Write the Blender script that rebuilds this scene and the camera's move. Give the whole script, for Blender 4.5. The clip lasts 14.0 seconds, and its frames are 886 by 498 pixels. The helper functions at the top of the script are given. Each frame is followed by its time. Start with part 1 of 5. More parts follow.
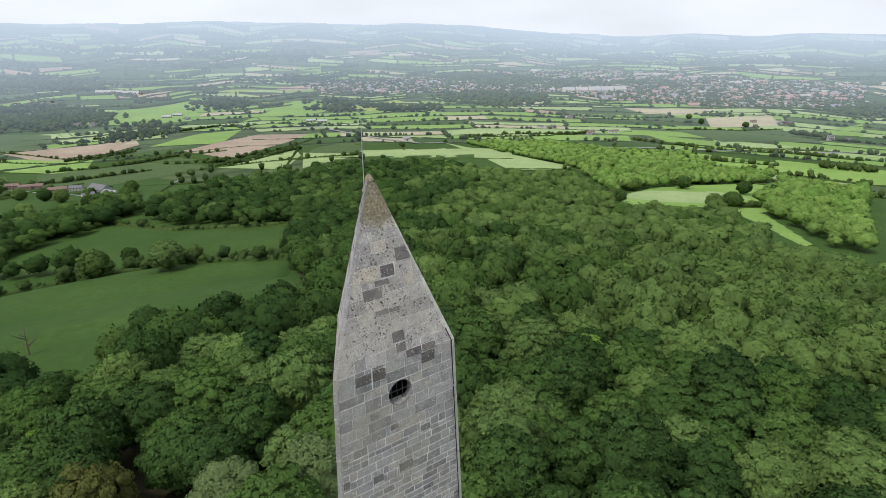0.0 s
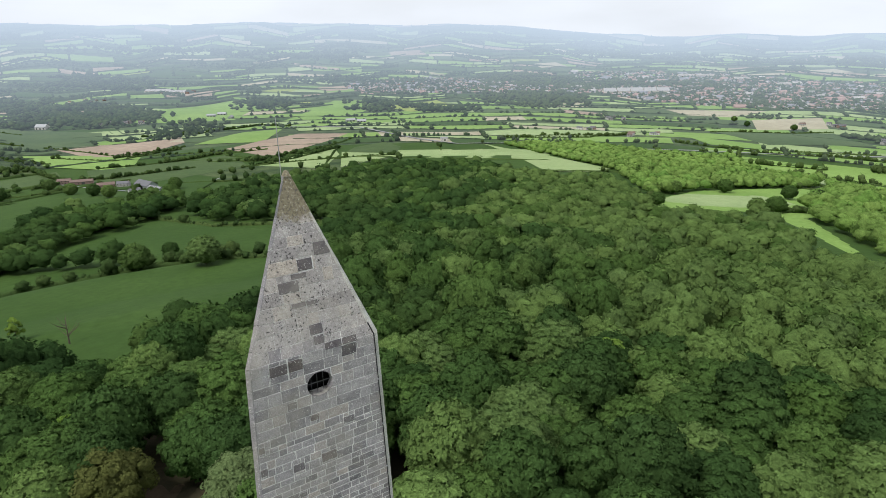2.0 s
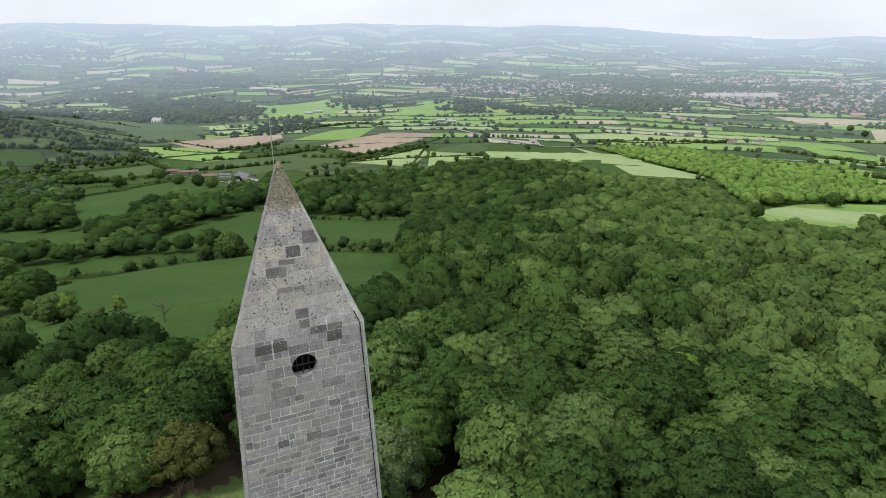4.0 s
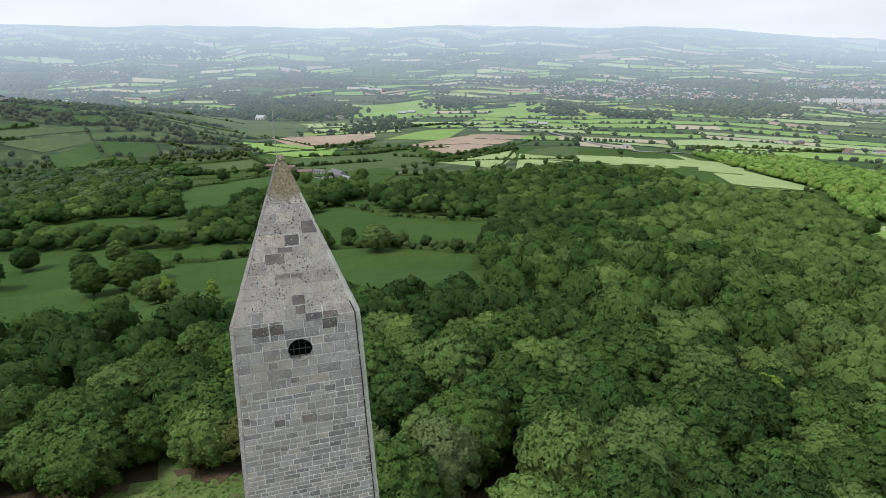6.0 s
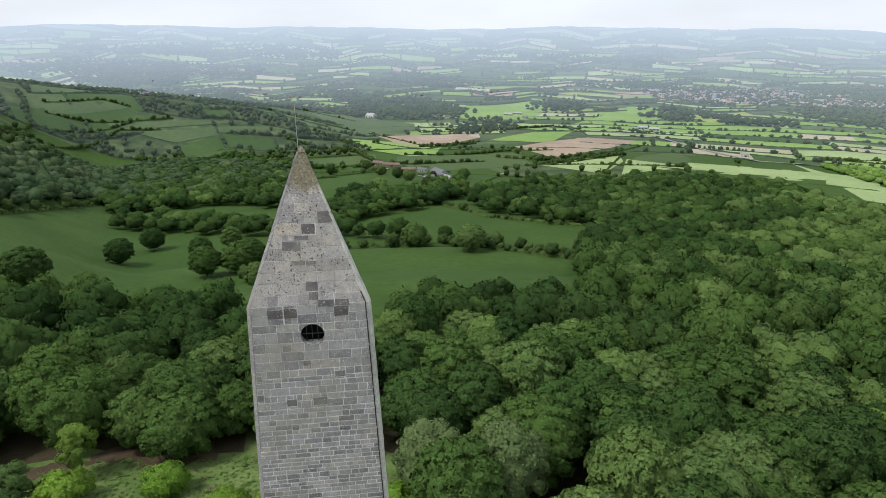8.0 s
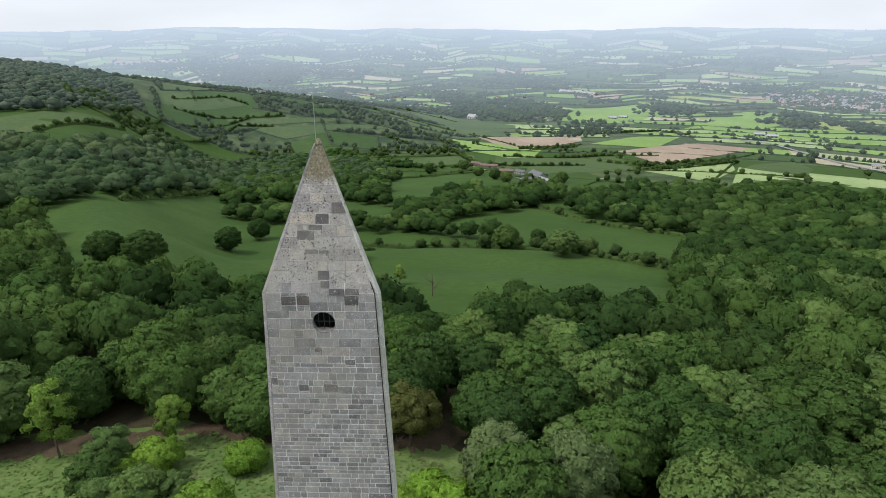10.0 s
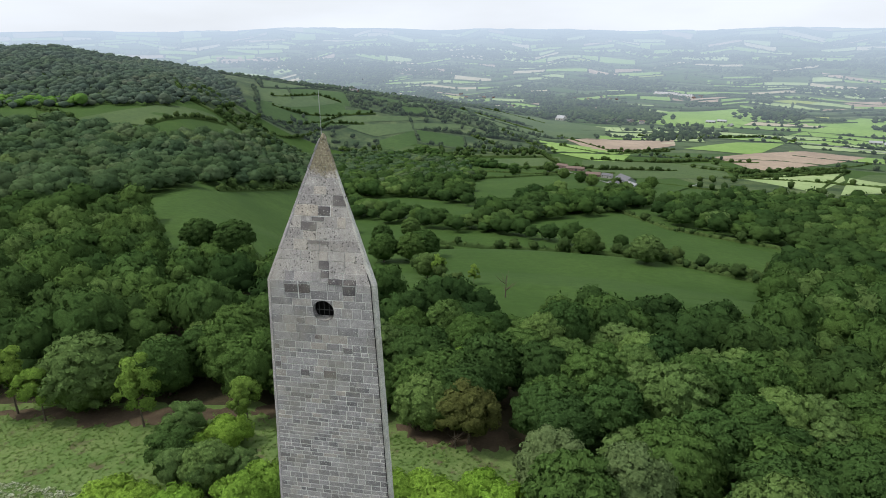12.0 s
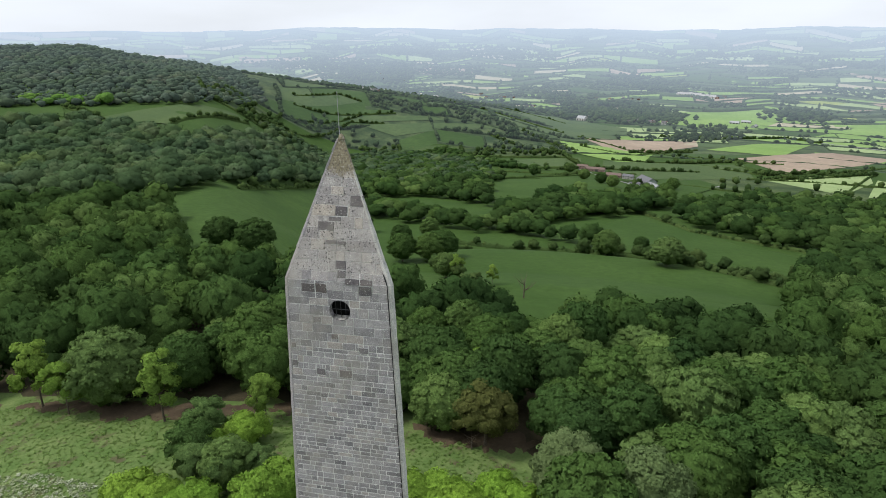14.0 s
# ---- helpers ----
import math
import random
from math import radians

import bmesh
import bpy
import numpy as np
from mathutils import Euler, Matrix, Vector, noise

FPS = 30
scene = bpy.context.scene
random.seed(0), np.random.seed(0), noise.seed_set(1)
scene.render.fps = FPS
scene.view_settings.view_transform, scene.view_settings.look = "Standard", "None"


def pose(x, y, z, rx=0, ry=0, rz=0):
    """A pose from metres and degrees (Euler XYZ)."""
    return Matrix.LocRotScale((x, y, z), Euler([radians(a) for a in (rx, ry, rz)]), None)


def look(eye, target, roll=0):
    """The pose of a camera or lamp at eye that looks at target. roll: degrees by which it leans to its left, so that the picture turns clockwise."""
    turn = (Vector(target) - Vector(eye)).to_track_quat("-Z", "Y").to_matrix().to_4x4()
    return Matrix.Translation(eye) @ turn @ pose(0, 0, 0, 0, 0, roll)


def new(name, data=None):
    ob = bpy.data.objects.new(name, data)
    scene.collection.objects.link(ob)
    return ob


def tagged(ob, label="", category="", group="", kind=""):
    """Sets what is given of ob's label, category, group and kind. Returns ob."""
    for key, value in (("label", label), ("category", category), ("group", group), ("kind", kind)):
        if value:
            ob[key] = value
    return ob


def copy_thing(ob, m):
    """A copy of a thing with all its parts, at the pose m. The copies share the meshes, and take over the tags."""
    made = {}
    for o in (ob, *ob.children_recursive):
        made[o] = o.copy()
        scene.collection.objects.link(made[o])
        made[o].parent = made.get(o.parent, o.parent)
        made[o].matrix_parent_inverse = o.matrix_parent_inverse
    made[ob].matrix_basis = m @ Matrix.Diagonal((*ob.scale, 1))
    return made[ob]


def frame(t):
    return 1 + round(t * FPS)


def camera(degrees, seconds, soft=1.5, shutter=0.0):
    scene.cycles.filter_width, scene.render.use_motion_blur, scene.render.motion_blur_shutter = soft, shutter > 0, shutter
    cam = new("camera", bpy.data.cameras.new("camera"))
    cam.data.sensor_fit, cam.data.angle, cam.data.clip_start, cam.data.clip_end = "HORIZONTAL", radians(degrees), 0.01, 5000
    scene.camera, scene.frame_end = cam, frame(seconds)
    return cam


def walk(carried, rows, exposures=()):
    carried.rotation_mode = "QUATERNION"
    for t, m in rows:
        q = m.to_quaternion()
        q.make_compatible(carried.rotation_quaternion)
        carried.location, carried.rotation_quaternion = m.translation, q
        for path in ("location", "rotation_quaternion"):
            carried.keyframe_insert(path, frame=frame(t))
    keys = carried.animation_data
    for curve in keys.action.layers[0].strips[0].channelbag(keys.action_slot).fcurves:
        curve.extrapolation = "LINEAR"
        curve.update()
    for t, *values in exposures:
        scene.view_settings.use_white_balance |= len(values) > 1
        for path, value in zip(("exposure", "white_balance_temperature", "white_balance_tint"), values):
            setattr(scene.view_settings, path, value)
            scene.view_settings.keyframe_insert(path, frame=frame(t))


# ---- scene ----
import itertools

rng = np.random.default_rng(7)

# ---------------------------------------------------------------- camera
cam = camera(71.32, 14.0, 0.45)
# seconds, x, y, z, turn, tilt, lean
FLIGHT = (
    (0, 1.46, -14.76, 56.42, -1.30, -20.01, 0.35),
    (0.5, 2.26, -14.86, 56.43, -1.10, -20.02, 0.38),
    (1, 3.06, -14.92, 56.43, -0.87, -20.00, 0.39),
    (1.5, 3.81, -14.94, 56.39, 0.18, -19.99, 0.45),
    (2, 4.54, -15.02, 56.39, 2.34, -19.95, 0.49),
    (2.5, 5.28, -15.16, 56.42, 4.47, -19.89, 0.48),
    (3, 5.97, -15.19, 56.40, 6.47, -19.85, 0.43),
    (5.5, 9.21, -14.84, 56.26, 16.97, -19.63, 0.47),
    (6, 9.86, -14.71, 56.24, 19.05, -19.58, 0.51),
    (6.5, 10.49, -14.53, 56.22, 21.28, -19.53, 0.47),
    (7, 11.13, -14.36, 56.20, 23.73, -19.49, 0.47),
    (7.5, 11.73, -14.11, 56.18, 26.25, -19.45, 0.41),
    (8, 12.33, -13.85, 56.16, 28.75, -19.41, 0.39),
    (10.5, 15.00, -11.99, 55.91, 40.02, -19.18, 0.56),
    (11, 15.60, -11.60, 55.90, 42.01, -19.16, 0.52),
    (11.5, 16.15, -11.16, 55.89, 44.72, -19.14, 0.52),
    (12, 16.61, -10.79, 55.89, 46.17, -19.13, 0.54),
    (12.5, 16.77, -10.66, 55.89, 46.85, -19.11, 0.56),
    (13, 16.79, -10.67, 55.90, 47.34, -19.12, 0.64),
    (13.5, 16.72, -10.70, 55.91, 47.69, -19.12, 0.59),
    (14, 16.61, -10.70, 55.91, 48.01, -19.13, 0.57),
)


def flight_pose(x, y, z, yaw, pitch, roll):
    return Matrix.Translation((x, y, z)) @ Euler((0, 0, radians(yaw))).to_matrix().to_4x4() @ pose(0, 0, 0, 90 + pitch) @ pose(0, 0, 0, 0, 0, -roll)


walk(cam, [(t, flight_pose(*p)) for t, *p in FLIGHT])

# ---------------------------------------------------------------- sky and sun
SUN_ELEVATION, SUN_AZIMUTH = 56, 220  # degrees; azimuth clockwise from +y
world = bpy.data.worlds.new("sky")
scene.world = world
world.use_nodes = True
wn, wl = world.node_tree.nodes, world.node_tree.links
wn.clear()
w_out = wn.new("ShaderNodeOutputWorld")
w_bg = wn.new("ShaderNodeBackground")
w_sky = wn.new("ShaderNodeTexSky")
w_sky.sky_type, w_sky.sun_disc = "NISHITA", False
w_sky.sun_elevation, w_sky.sun_rotation = radians(SUN_ELEVATION), radians(SUN_AZIMUTH)
w_sky.air_density, w_sky.dust_density = 1.2, 2.5
w_coord = wn.new("ShaderNodeTexCoord")
w_map = wn.new("ShaderNodeMapping")
w_map.inputs["Scale"].default_value = (1.0, 1.0, 4.0)
w_noise = wn.new("ShaderNodeTexNoise")
w_noise.inputs["Scale"].default_value, w_noise.inputs["Detail"].default_value = 2.6, 5.0
w_ramp = wn.new("ShaderNodeValToRGB")
w_ramp.color_ramp.elements[0].position, w_ramp.color_ramp.elements[0].color = 0.30, (0.80, 0.80, 0.80, 1)
w_ramp.color_ramp.elements[1].position, w_ramp.color_ramp.elements[1].color = 0.66, (0.97, 0.97, 0.97, 1)
w_scale = wn.new("ShaderNodeVectorMath")
w_scale.operation = "SCALE"
w_scale.inputs["Scale"].default_value = 0.10
w_mix = wn.new("ShaderNodeMix")
w_mix.data_type = "RGBA"
w_mix.inputs["B"].default_value = (0.94, 1.0, 1.09, 1)
wl.new(w_coord.outputs["Generated"], w_map.inputs["Vector"])
wl.new(w_map.outputs["Vector"], w_noise.inputs["Vector"])
wl.new(w_noise.outputs["Fac"], w_ramp.inputs["Fac"])
wl.new(w_sky.outputs["Color"], w_scale.inputs[0])
wl.new(w_scale.outputs["Vector"], w_mix.inputs["A"])
wl.new(w_ramp.outputs["Color"], w_mix.inputs["Factor"])
wl.new(w_mix.outputs["Result"], w_bg.inputs["Color"])
wl.new(w_bg.outputs["Background"], w_out.inputs["Surface"])
w_bg.inputs["Strength"].default_value = 1.0

sun = new("sun", bpy.data.lights.new("sun", "SUN"))
sun.data.energy, sun.data.angle, sun.data.color = 2.8, radians(14), (1.0, 0.97, 0.92)
sun_from = Vector((math.sin(radians(SUN_AZIMUTH)) * math.cos(radians(SUN_ELEVATION)),
                   math.cos(radians(SUN_AZIMUTH)) * math.cos(radians(SUN_ELEVATION)), math.sin(radians(SUN_ELEVATION))))
sun.matrix_world = look(sun_from * 100, (0, 0, 0))


# ---------------------------------------------------------------- the land
PROFILE_N = ((0, 0), (25, -1), (66, -11), (100, -16), (155, -30), (210, -38), (273, -58), (330, -66), (370, -79), (500, -95),
             (700, -122), (923, -152), (1054, -162), (1400, -190), (1800, -212), (2300, -222))
PROFILE_W = ((0, 0), (25, -1), (66, -10), (100, -14), (250, -30), (500, -46), (775, -48), (1000, -38), (1400, 5), (1700, 36),
             (1900, 26), (2300, -80))
# lift of the horizon hills by direction, degrees to the left of +y
SKYLINE = ((-180, 0), (-80, -75), (-30, -80), (-16, -85), (-10, -50), (-2, -15), (25, 22), (60, 40), (110, 40), (180, 0))
EYE_Z, RIM = 56.0, 4750.0


def ease(a, b, v):
    v = np.clip((v - a) / (b - a), 0, 1)
    return v * v * (3 - 2 * v)


def height(x, y):
    """Height of the land at x, y: a scarp that falls to a plain, a wooded ridge to the west, hills on the horizon."""
    x, y = np.asarray(x, float), np.asarray(y, float)
    r, a = np.hypot(x, y), np.degrees(np.arctan2(-x, y))
    north = np.interp(r, *zip(*PROFILE_N))
    west = np.interp(r, *zip(*PROFILE_W))
    side = ease(56, 71, a)
    crest = np.interp(a, (36, 42, 48, 54, 60, 66, 70, 73.6, 77), (0, 0.18, 0.35, 0.49, 0.60, 0.73, 0.81, 0.90, 1))
    side = side + (crest - side) * ease(1200, 1650, r)
    z = north * (1 - side) + west * side
    # land beyond the plain climbs to the horizon hills
    fall = math.tan(math.radians(6.9))
    far = EYE_Z - r * fall * np.clip((RIM - r) / (RIM - 2300), 0, 1) ** 0.9
    z = np.where(r > 2300, np.maximum(far, np.where(r < 2600, np.minimum(z, far + 80) * side + far * (1 - side), far)), z)
    back = ease(105, 140, np.abs(a + 10))
    z = z * (1 - back) + (-0.01 * r) * back
    roll = np.sin(x / 171 + 1.3) * np.sin(y / 143 + .4) + .5 * np.sin(x / 67 + y / 91)
    z = z + roll * 2.2 * ease(200, 900, r)
    hills = np.sin(a / 7.3 + .5) + .7 * np.sin(a / 3.1 + 2) + .4 * np.sin(a / 1.3)
    z = z + ease(3000, 4600, r) * 9 * hills
    z = z + ease(3300, 4750, r) * np.interp(a, *zip(*SKYLINE))
    return z


# ---------------------------------------------------------------- materials
def shader(name, rough=0.9, metal=0.0, spec=0.3):
    mat = bpy.data.materials.new(name)
    mat.use_nodes = True
    bsdf = mat.node_tree.nodes["Principled BSDF"]
    bsdf.inputs["Roughness"].default_value = rough
    bsdf.inputs["Metallic"].default_value = metal
    bsdf.inputs["Specular IOR Level"].default_value = spec
    return mat, mat.node_tree.nodes, mat.node_tree.links, bsdf


def noise_node(nodes, links, vector, scale, detail=4.0, rough=0.55):
    n = nodes.new("ShaderNodeTexNoise")
    n.inputs["Scale"].default_value, n.inputs["Detail"].default_value, n.inputs["Roughness"].default_value = scale, detail, rough
    links.new(vector, n.inputs["Vector"])
    return n.outputs["Fac"]


def ramp_node(nodes, links, fac, *stops):
    r = nodes.new("ShaderNodeValToRGB")
    els = r.color_ramp.elements
    while len(els) < len(stops):
        els.new(0.5)
    for e, (pos, col) in zip(els, stops):
        e.position, e.color = pos, (*col, 1)
    links.new(fac, r.inputs["Fac"])
    return r.outputs["Color"]


def mix_node(nodes, links, fac, a, b, blend="MIX"):
    m = nodes.new("ShaderNodeMix")
    m.data_type, m.blend_type = "RGBA", blend
    for sock, v in (("Factor", fac), ("A", a), ("B", b)):
        if isinstance(v, (int, float)):
            m.inputs[sock].default_value = v
        elif isinstance(v, tuple):
            m.inputs[sock].default_value = (*v, 1)
        else:
            links.new(v, m.inputs[sock])
    return m.outputs["Result"]


def place_node(nodes):
    return nodes.new("ShaderNodeNewGeometry").outputs["Position"]


def bump_node(nodes, links, fac, strength, distance, bsdf):
    b = nodes.new("ShaderNodeBump")
    b.inputs["Strength"].default_value, b.inputs["Distance"].default_value = strength, distance
    links.new(fac, b.inputs["Height"])
    links.new(b.outputs["Normal"], bsdf.inputs["Normal"])


def turf(name, low, high, patch=40.0, grain=2.5, streak=0.0, glow=False, earth=None):
    """Grass or crop: broad patches, fine grain, and drill lines if streak is given."""
    mat, n, l, b = shader(name, 0.95, spec=0.1)
    p = place_node(n)
    broad = noise_node(n, l, p, 1 / patch, 5)
    fine = noise_node(n, l, p, 1 / grain, 4, 0.7)
    col = ramp_node(n, l, broad, (0.36, low), (0.66, high))
    dark = tuple(c * 0.72 for c in low)
    col = mix_node(n, l, ramp_node(n, l, fine, (0.35, (0.55,) * 3), (0.65, (0.0,) * 3)), col, dark)
    if earth:
        worn = noise_node(n, l, p, 0.22, 6, 0.68)
        col = mix_node(n, l, ramp_node(n, l, worn, (0.56, (0.0,) * 3), (0.64, (0.8,) * 3)), col, earth)
    if streak:
        w = n.new("ShaderNodeTexWave")
        w.inputs["Scale"].default_value, w.inputs["Distortion"].default_value = streak, 1.5
        l.new(p, w.inputs["Vector"])
        col = mix_node(n, l, ramp_node(n, l, w.outputs["Fac"], (0.3, (0.22,) * 3), (0.7, (0.0,) * 3)), col, dark)
    l.new(col, b.inputs["Base Color"])
    bump_node(n, l, fine, 0.5, 0.3, b)
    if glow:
        l.new(haze_glow(n, l, b.outputs["BSDF"]), n["Material Output"].inputs["Surface"])
    return mat


# colour of the painted haze
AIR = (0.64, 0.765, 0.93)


def haze_glow(nodes, links, surface, near=600.0, far=4850.0, least=0.0, most=0.93):
    """Haze put into far surfaces as bluish emission, more the further off they lie."""
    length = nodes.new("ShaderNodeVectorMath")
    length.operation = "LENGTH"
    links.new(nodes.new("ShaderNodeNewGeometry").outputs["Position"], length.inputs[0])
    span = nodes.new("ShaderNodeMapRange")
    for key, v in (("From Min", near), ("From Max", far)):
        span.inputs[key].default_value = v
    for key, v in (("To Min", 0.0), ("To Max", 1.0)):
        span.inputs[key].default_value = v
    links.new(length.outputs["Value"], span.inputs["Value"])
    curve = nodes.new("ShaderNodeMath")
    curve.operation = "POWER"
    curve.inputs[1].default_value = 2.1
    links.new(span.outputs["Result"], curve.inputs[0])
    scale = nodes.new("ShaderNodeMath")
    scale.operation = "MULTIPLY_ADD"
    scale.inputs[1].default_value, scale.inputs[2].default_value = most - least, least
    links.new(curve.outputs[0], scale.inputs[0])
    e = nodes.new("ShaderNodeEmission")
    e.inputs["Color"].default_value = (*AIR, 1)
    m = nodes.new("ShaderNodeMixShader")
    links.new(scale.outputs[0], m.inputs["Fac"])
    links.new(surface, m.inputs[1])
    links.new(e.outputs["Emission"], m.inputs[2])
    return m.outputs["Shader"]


def leafy(name, stops, source="object", glow=False):
    """Foliage: hue by tree, patches by place, and lighter and darker leaves."""
    mat = bpy.data.materials.new(name)
    mat.use_nodes = True
    n, l = mat.node_tree.nodes, mat.node_tree.links
    n.clear()
    out = n.new("ShaderNodeOutputMaterial")
    if source == "object":
        tint = n.new("ShaderNodeObjectInfo").outputs["Random"]
    else:
        a = n.new("ShaderNodeAttribute")
        a.attribute_name = "tint"
        tint = a.outputs["Fac"]
    geo = n.new("ShaderNodeNewGeometry")
    col = ramp_node(n, l, tint, *stops)
    broad = noise_node(n, l, geo.outputs["Position"], 1 / 70, 3)
    col = mix_node(n, l, ramp_node(n, l, broad, (0.40, (0.0,) * 3), (0.66, (0.35,) * 3)), col, (0.100, 0.156, 0.046))
    leaf = ramp_node(n, l, geo.outputs["Random Per Island"], (0.0, (0.84,) * 3), (0.5, (1.0,) * 3), (1.0, (1.16,) * 3))
    col = mix_node(n, l, 1.0, col, leaf, "MULTIPLY")
    clump = noise_node(n, l, geo.outputs["Position"], 0.4, 2, 0.5)
    speck = noise_node(n, l, geo.outputs["Position"], 2.2, 4, 0.7)
    col = mix_node(n, l, 1.0, col, ramp_node(n, l, clump, (0.35, (0.90,) * 3), (0.65, (1.10,) * 3)), "MULTIPLY")
    col = mix_node(n, l, 1.0, col, ramp_node(n, l, speck, (0.34, (0.72,) * 3), (0.50, (1.0,) * 3), (0.68, (1.26,) * 3)), "MULTIPLY")
    col = mix_node(n, l, 1.0, col, (0.87, 0.885, 0.85), "MULTIPLY")
    d = n.new("ShaderNodeBsdfDiffuse")
    if not glow:
        bump_node(n, l, speck, 0.5, 0.4, d)
    t = n.new("ShaderNodeBsdfTranslucent")
    l.new(col, d.inputs["Color"])
    l.new(col, t.inputs["Color"])
    s = n.new("ShaderNodeMixShader")
    s.inputs["Fac"].default_value = 0.24
    l.new(d.outputs["BSDF"], s.inputs[1])
    l.new(t.outputs["BSDF"], s.inputs[2])
    last = s.outputs["Shader"]
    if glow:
        last = haze_glow(n, l, last)
    l.new(last, out.inputs["Surface"])
    return mat


def plain(name, colour, rough=0.8, metal=0.0, vary=0.25, scale=3.0):
    mat, n, l, b = shader(name, rough, metal)
    f = noise_node(n, l, place_node(n), scale, 5, 0.6)
    l.new(ramp_node(n, l, f, (0.3, tuple(c * (1 - vary) for c in colour)), (0.7, tuple(c * (1 + vary) for c in colour))), b.inputs["Base Color"])
    return mat


GREENS = ((0, (0.034, 0.068, 0.022)), (0.35, (0.050, 0.096, 0.028)), (0.62, (0.074, 0.130, 0.034)), (0.82, (0.108, 0.166, 0.056)), (0.95, (0.126, 0.194, 0.058)))
FRESH = ((0, (0.190, 0.345, 0.045)), (1, (0.270, 0.420, 0.060)))
# brighter yellow-greens: sunlight put into the leaf colour
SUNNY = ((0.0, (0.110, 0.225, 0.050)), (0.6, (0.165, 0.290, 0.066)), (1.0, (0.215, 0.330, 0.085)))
M_LEAF = leafy("oak_leaves", tuple((p, tuple(v * 1.22 for v in c)) for p, c in GREENS))
M_FRESH = leafy("fresh_leaves", FRESH)
# the oak greens again, made lighter
M_LIGHTENED = leafy("lightened_leaves", tuple((p, tuple(v * 1.35 for v in c)) for p, c in GREENS))
# paler, bluer wood greens: distance haze put into the leaf colour
M_HAZED = leafy("hazed_canopy", ((0.0, (0.062, 0.104, 0.056)), (0.4, (0.084, 0.132, 0.070)), (0.75, (0.118, 0.158, 0.090)), (1.0, (0.140, 0.196, 0.076))), "tint")
M_PALE_ASH = leafy("pale_ash_leaves", ((0, (0.145, 0.205, 0.085)), (1, (0.165, 0.222, 0.095))))
M_BRONZE = leafy("bronze_oak_leaves", ((0, (0.105, 0.110, 0.036)), (1, (0.120, 0.122, 0.040))))
M_SOFT = leafy("soft_sallow_leaves", ((0, (0.110, 0.190, 0.062)), (1, (0.135, 0.215, 0.075))))
M_YOUNG = leafy("young_birch_leaves", ((0, (0.165, 0.275, 0.050)), (1, (0.215, 0.320, 0.065))))
M_WOODS = leafy("wood_canopy", GREENS, "tint")
# the ridge's haze is in its bluish greens and in the glow
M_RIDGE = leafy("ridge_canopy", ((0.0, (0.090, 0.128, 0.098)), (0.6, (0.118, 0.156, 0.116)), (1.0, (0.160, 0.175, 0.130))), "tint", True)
M_BRIGHT = leafy("sun_tinted_canopy", SUNNY, "tint")
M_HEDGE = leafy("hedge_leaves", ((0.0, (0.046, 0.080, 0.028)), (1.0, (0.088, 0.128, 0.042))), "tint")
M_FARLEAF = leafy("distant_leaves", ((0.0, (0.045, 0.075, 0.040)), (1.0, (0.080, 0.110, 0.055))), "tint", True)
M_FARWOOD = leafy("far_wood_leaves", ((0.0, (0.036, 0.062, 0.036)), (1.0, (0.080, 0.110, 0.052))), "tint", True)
M_BARK = plain("bark", (0.10, 0.08, 0.06), 0.95, vary=0.5, scale=6)
M_GRASS = turf("rough_grass", (0.090, 0.150, 0.040), (0.155, 0.205, 0.072), 5, 0.6, earth=(0.085, 0.065, 0.042))
M_FLOOR = turf("wood_floor", (0.044, 0.041, 0.023), (0.072, 0.058, 0.034), 6, 0.8)
M_BARE = turf("leaf_litter", (0.075, 0.055, 0.036), (0.110, 0.085, 0.052), 4, 0.5)
# patchy sun is put into meadow and barley, cloud shade into pasture
CROP_COLOURS = {
    "pasture": ((0.036, 0.074, 0.015), (0.052, 0.096, 0.021), 60, 4, 0.0),
    "meadow": ((0.160, 0.265, 0.060), (0.215, 0.325, 0.085), 70, 5, 0.0),
    "wheat": ((0.062, 0.100, 0.038), (0.086, 0.126, 0.046), 80, 5, 0.09),
    "barley": ((0.240, 0.320, 0.135), (0.310, 0.380, 0.180), 60, 5, 0.10),
    "stubble": ((0.330, 0.300, 0.205), (0.420, 0.380, 0.270), 60, 5, 0.08),
    "ploughed": ((0.265, 0.203, 0.150), (0.370, 0.292, 0.215), 80, 6, 0.10),
    "rape": ((0.210, 0.270, 0.070), (0.280, 0.320, 0.080), 60, 5, 0.0),
    "scrub": ((0.030, 0.055, 0.022), (0.105, 0.140, 0.055), 50, 5, 0.0),
}
CROPS = {k: turf(k + "_cover", *v) for k, v in CROP_COLOURS.items()}
# the same crops with painted haze
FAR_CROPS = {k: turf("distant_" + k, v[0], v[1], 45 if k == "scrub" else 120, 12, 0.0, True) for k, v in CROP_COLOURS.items()}


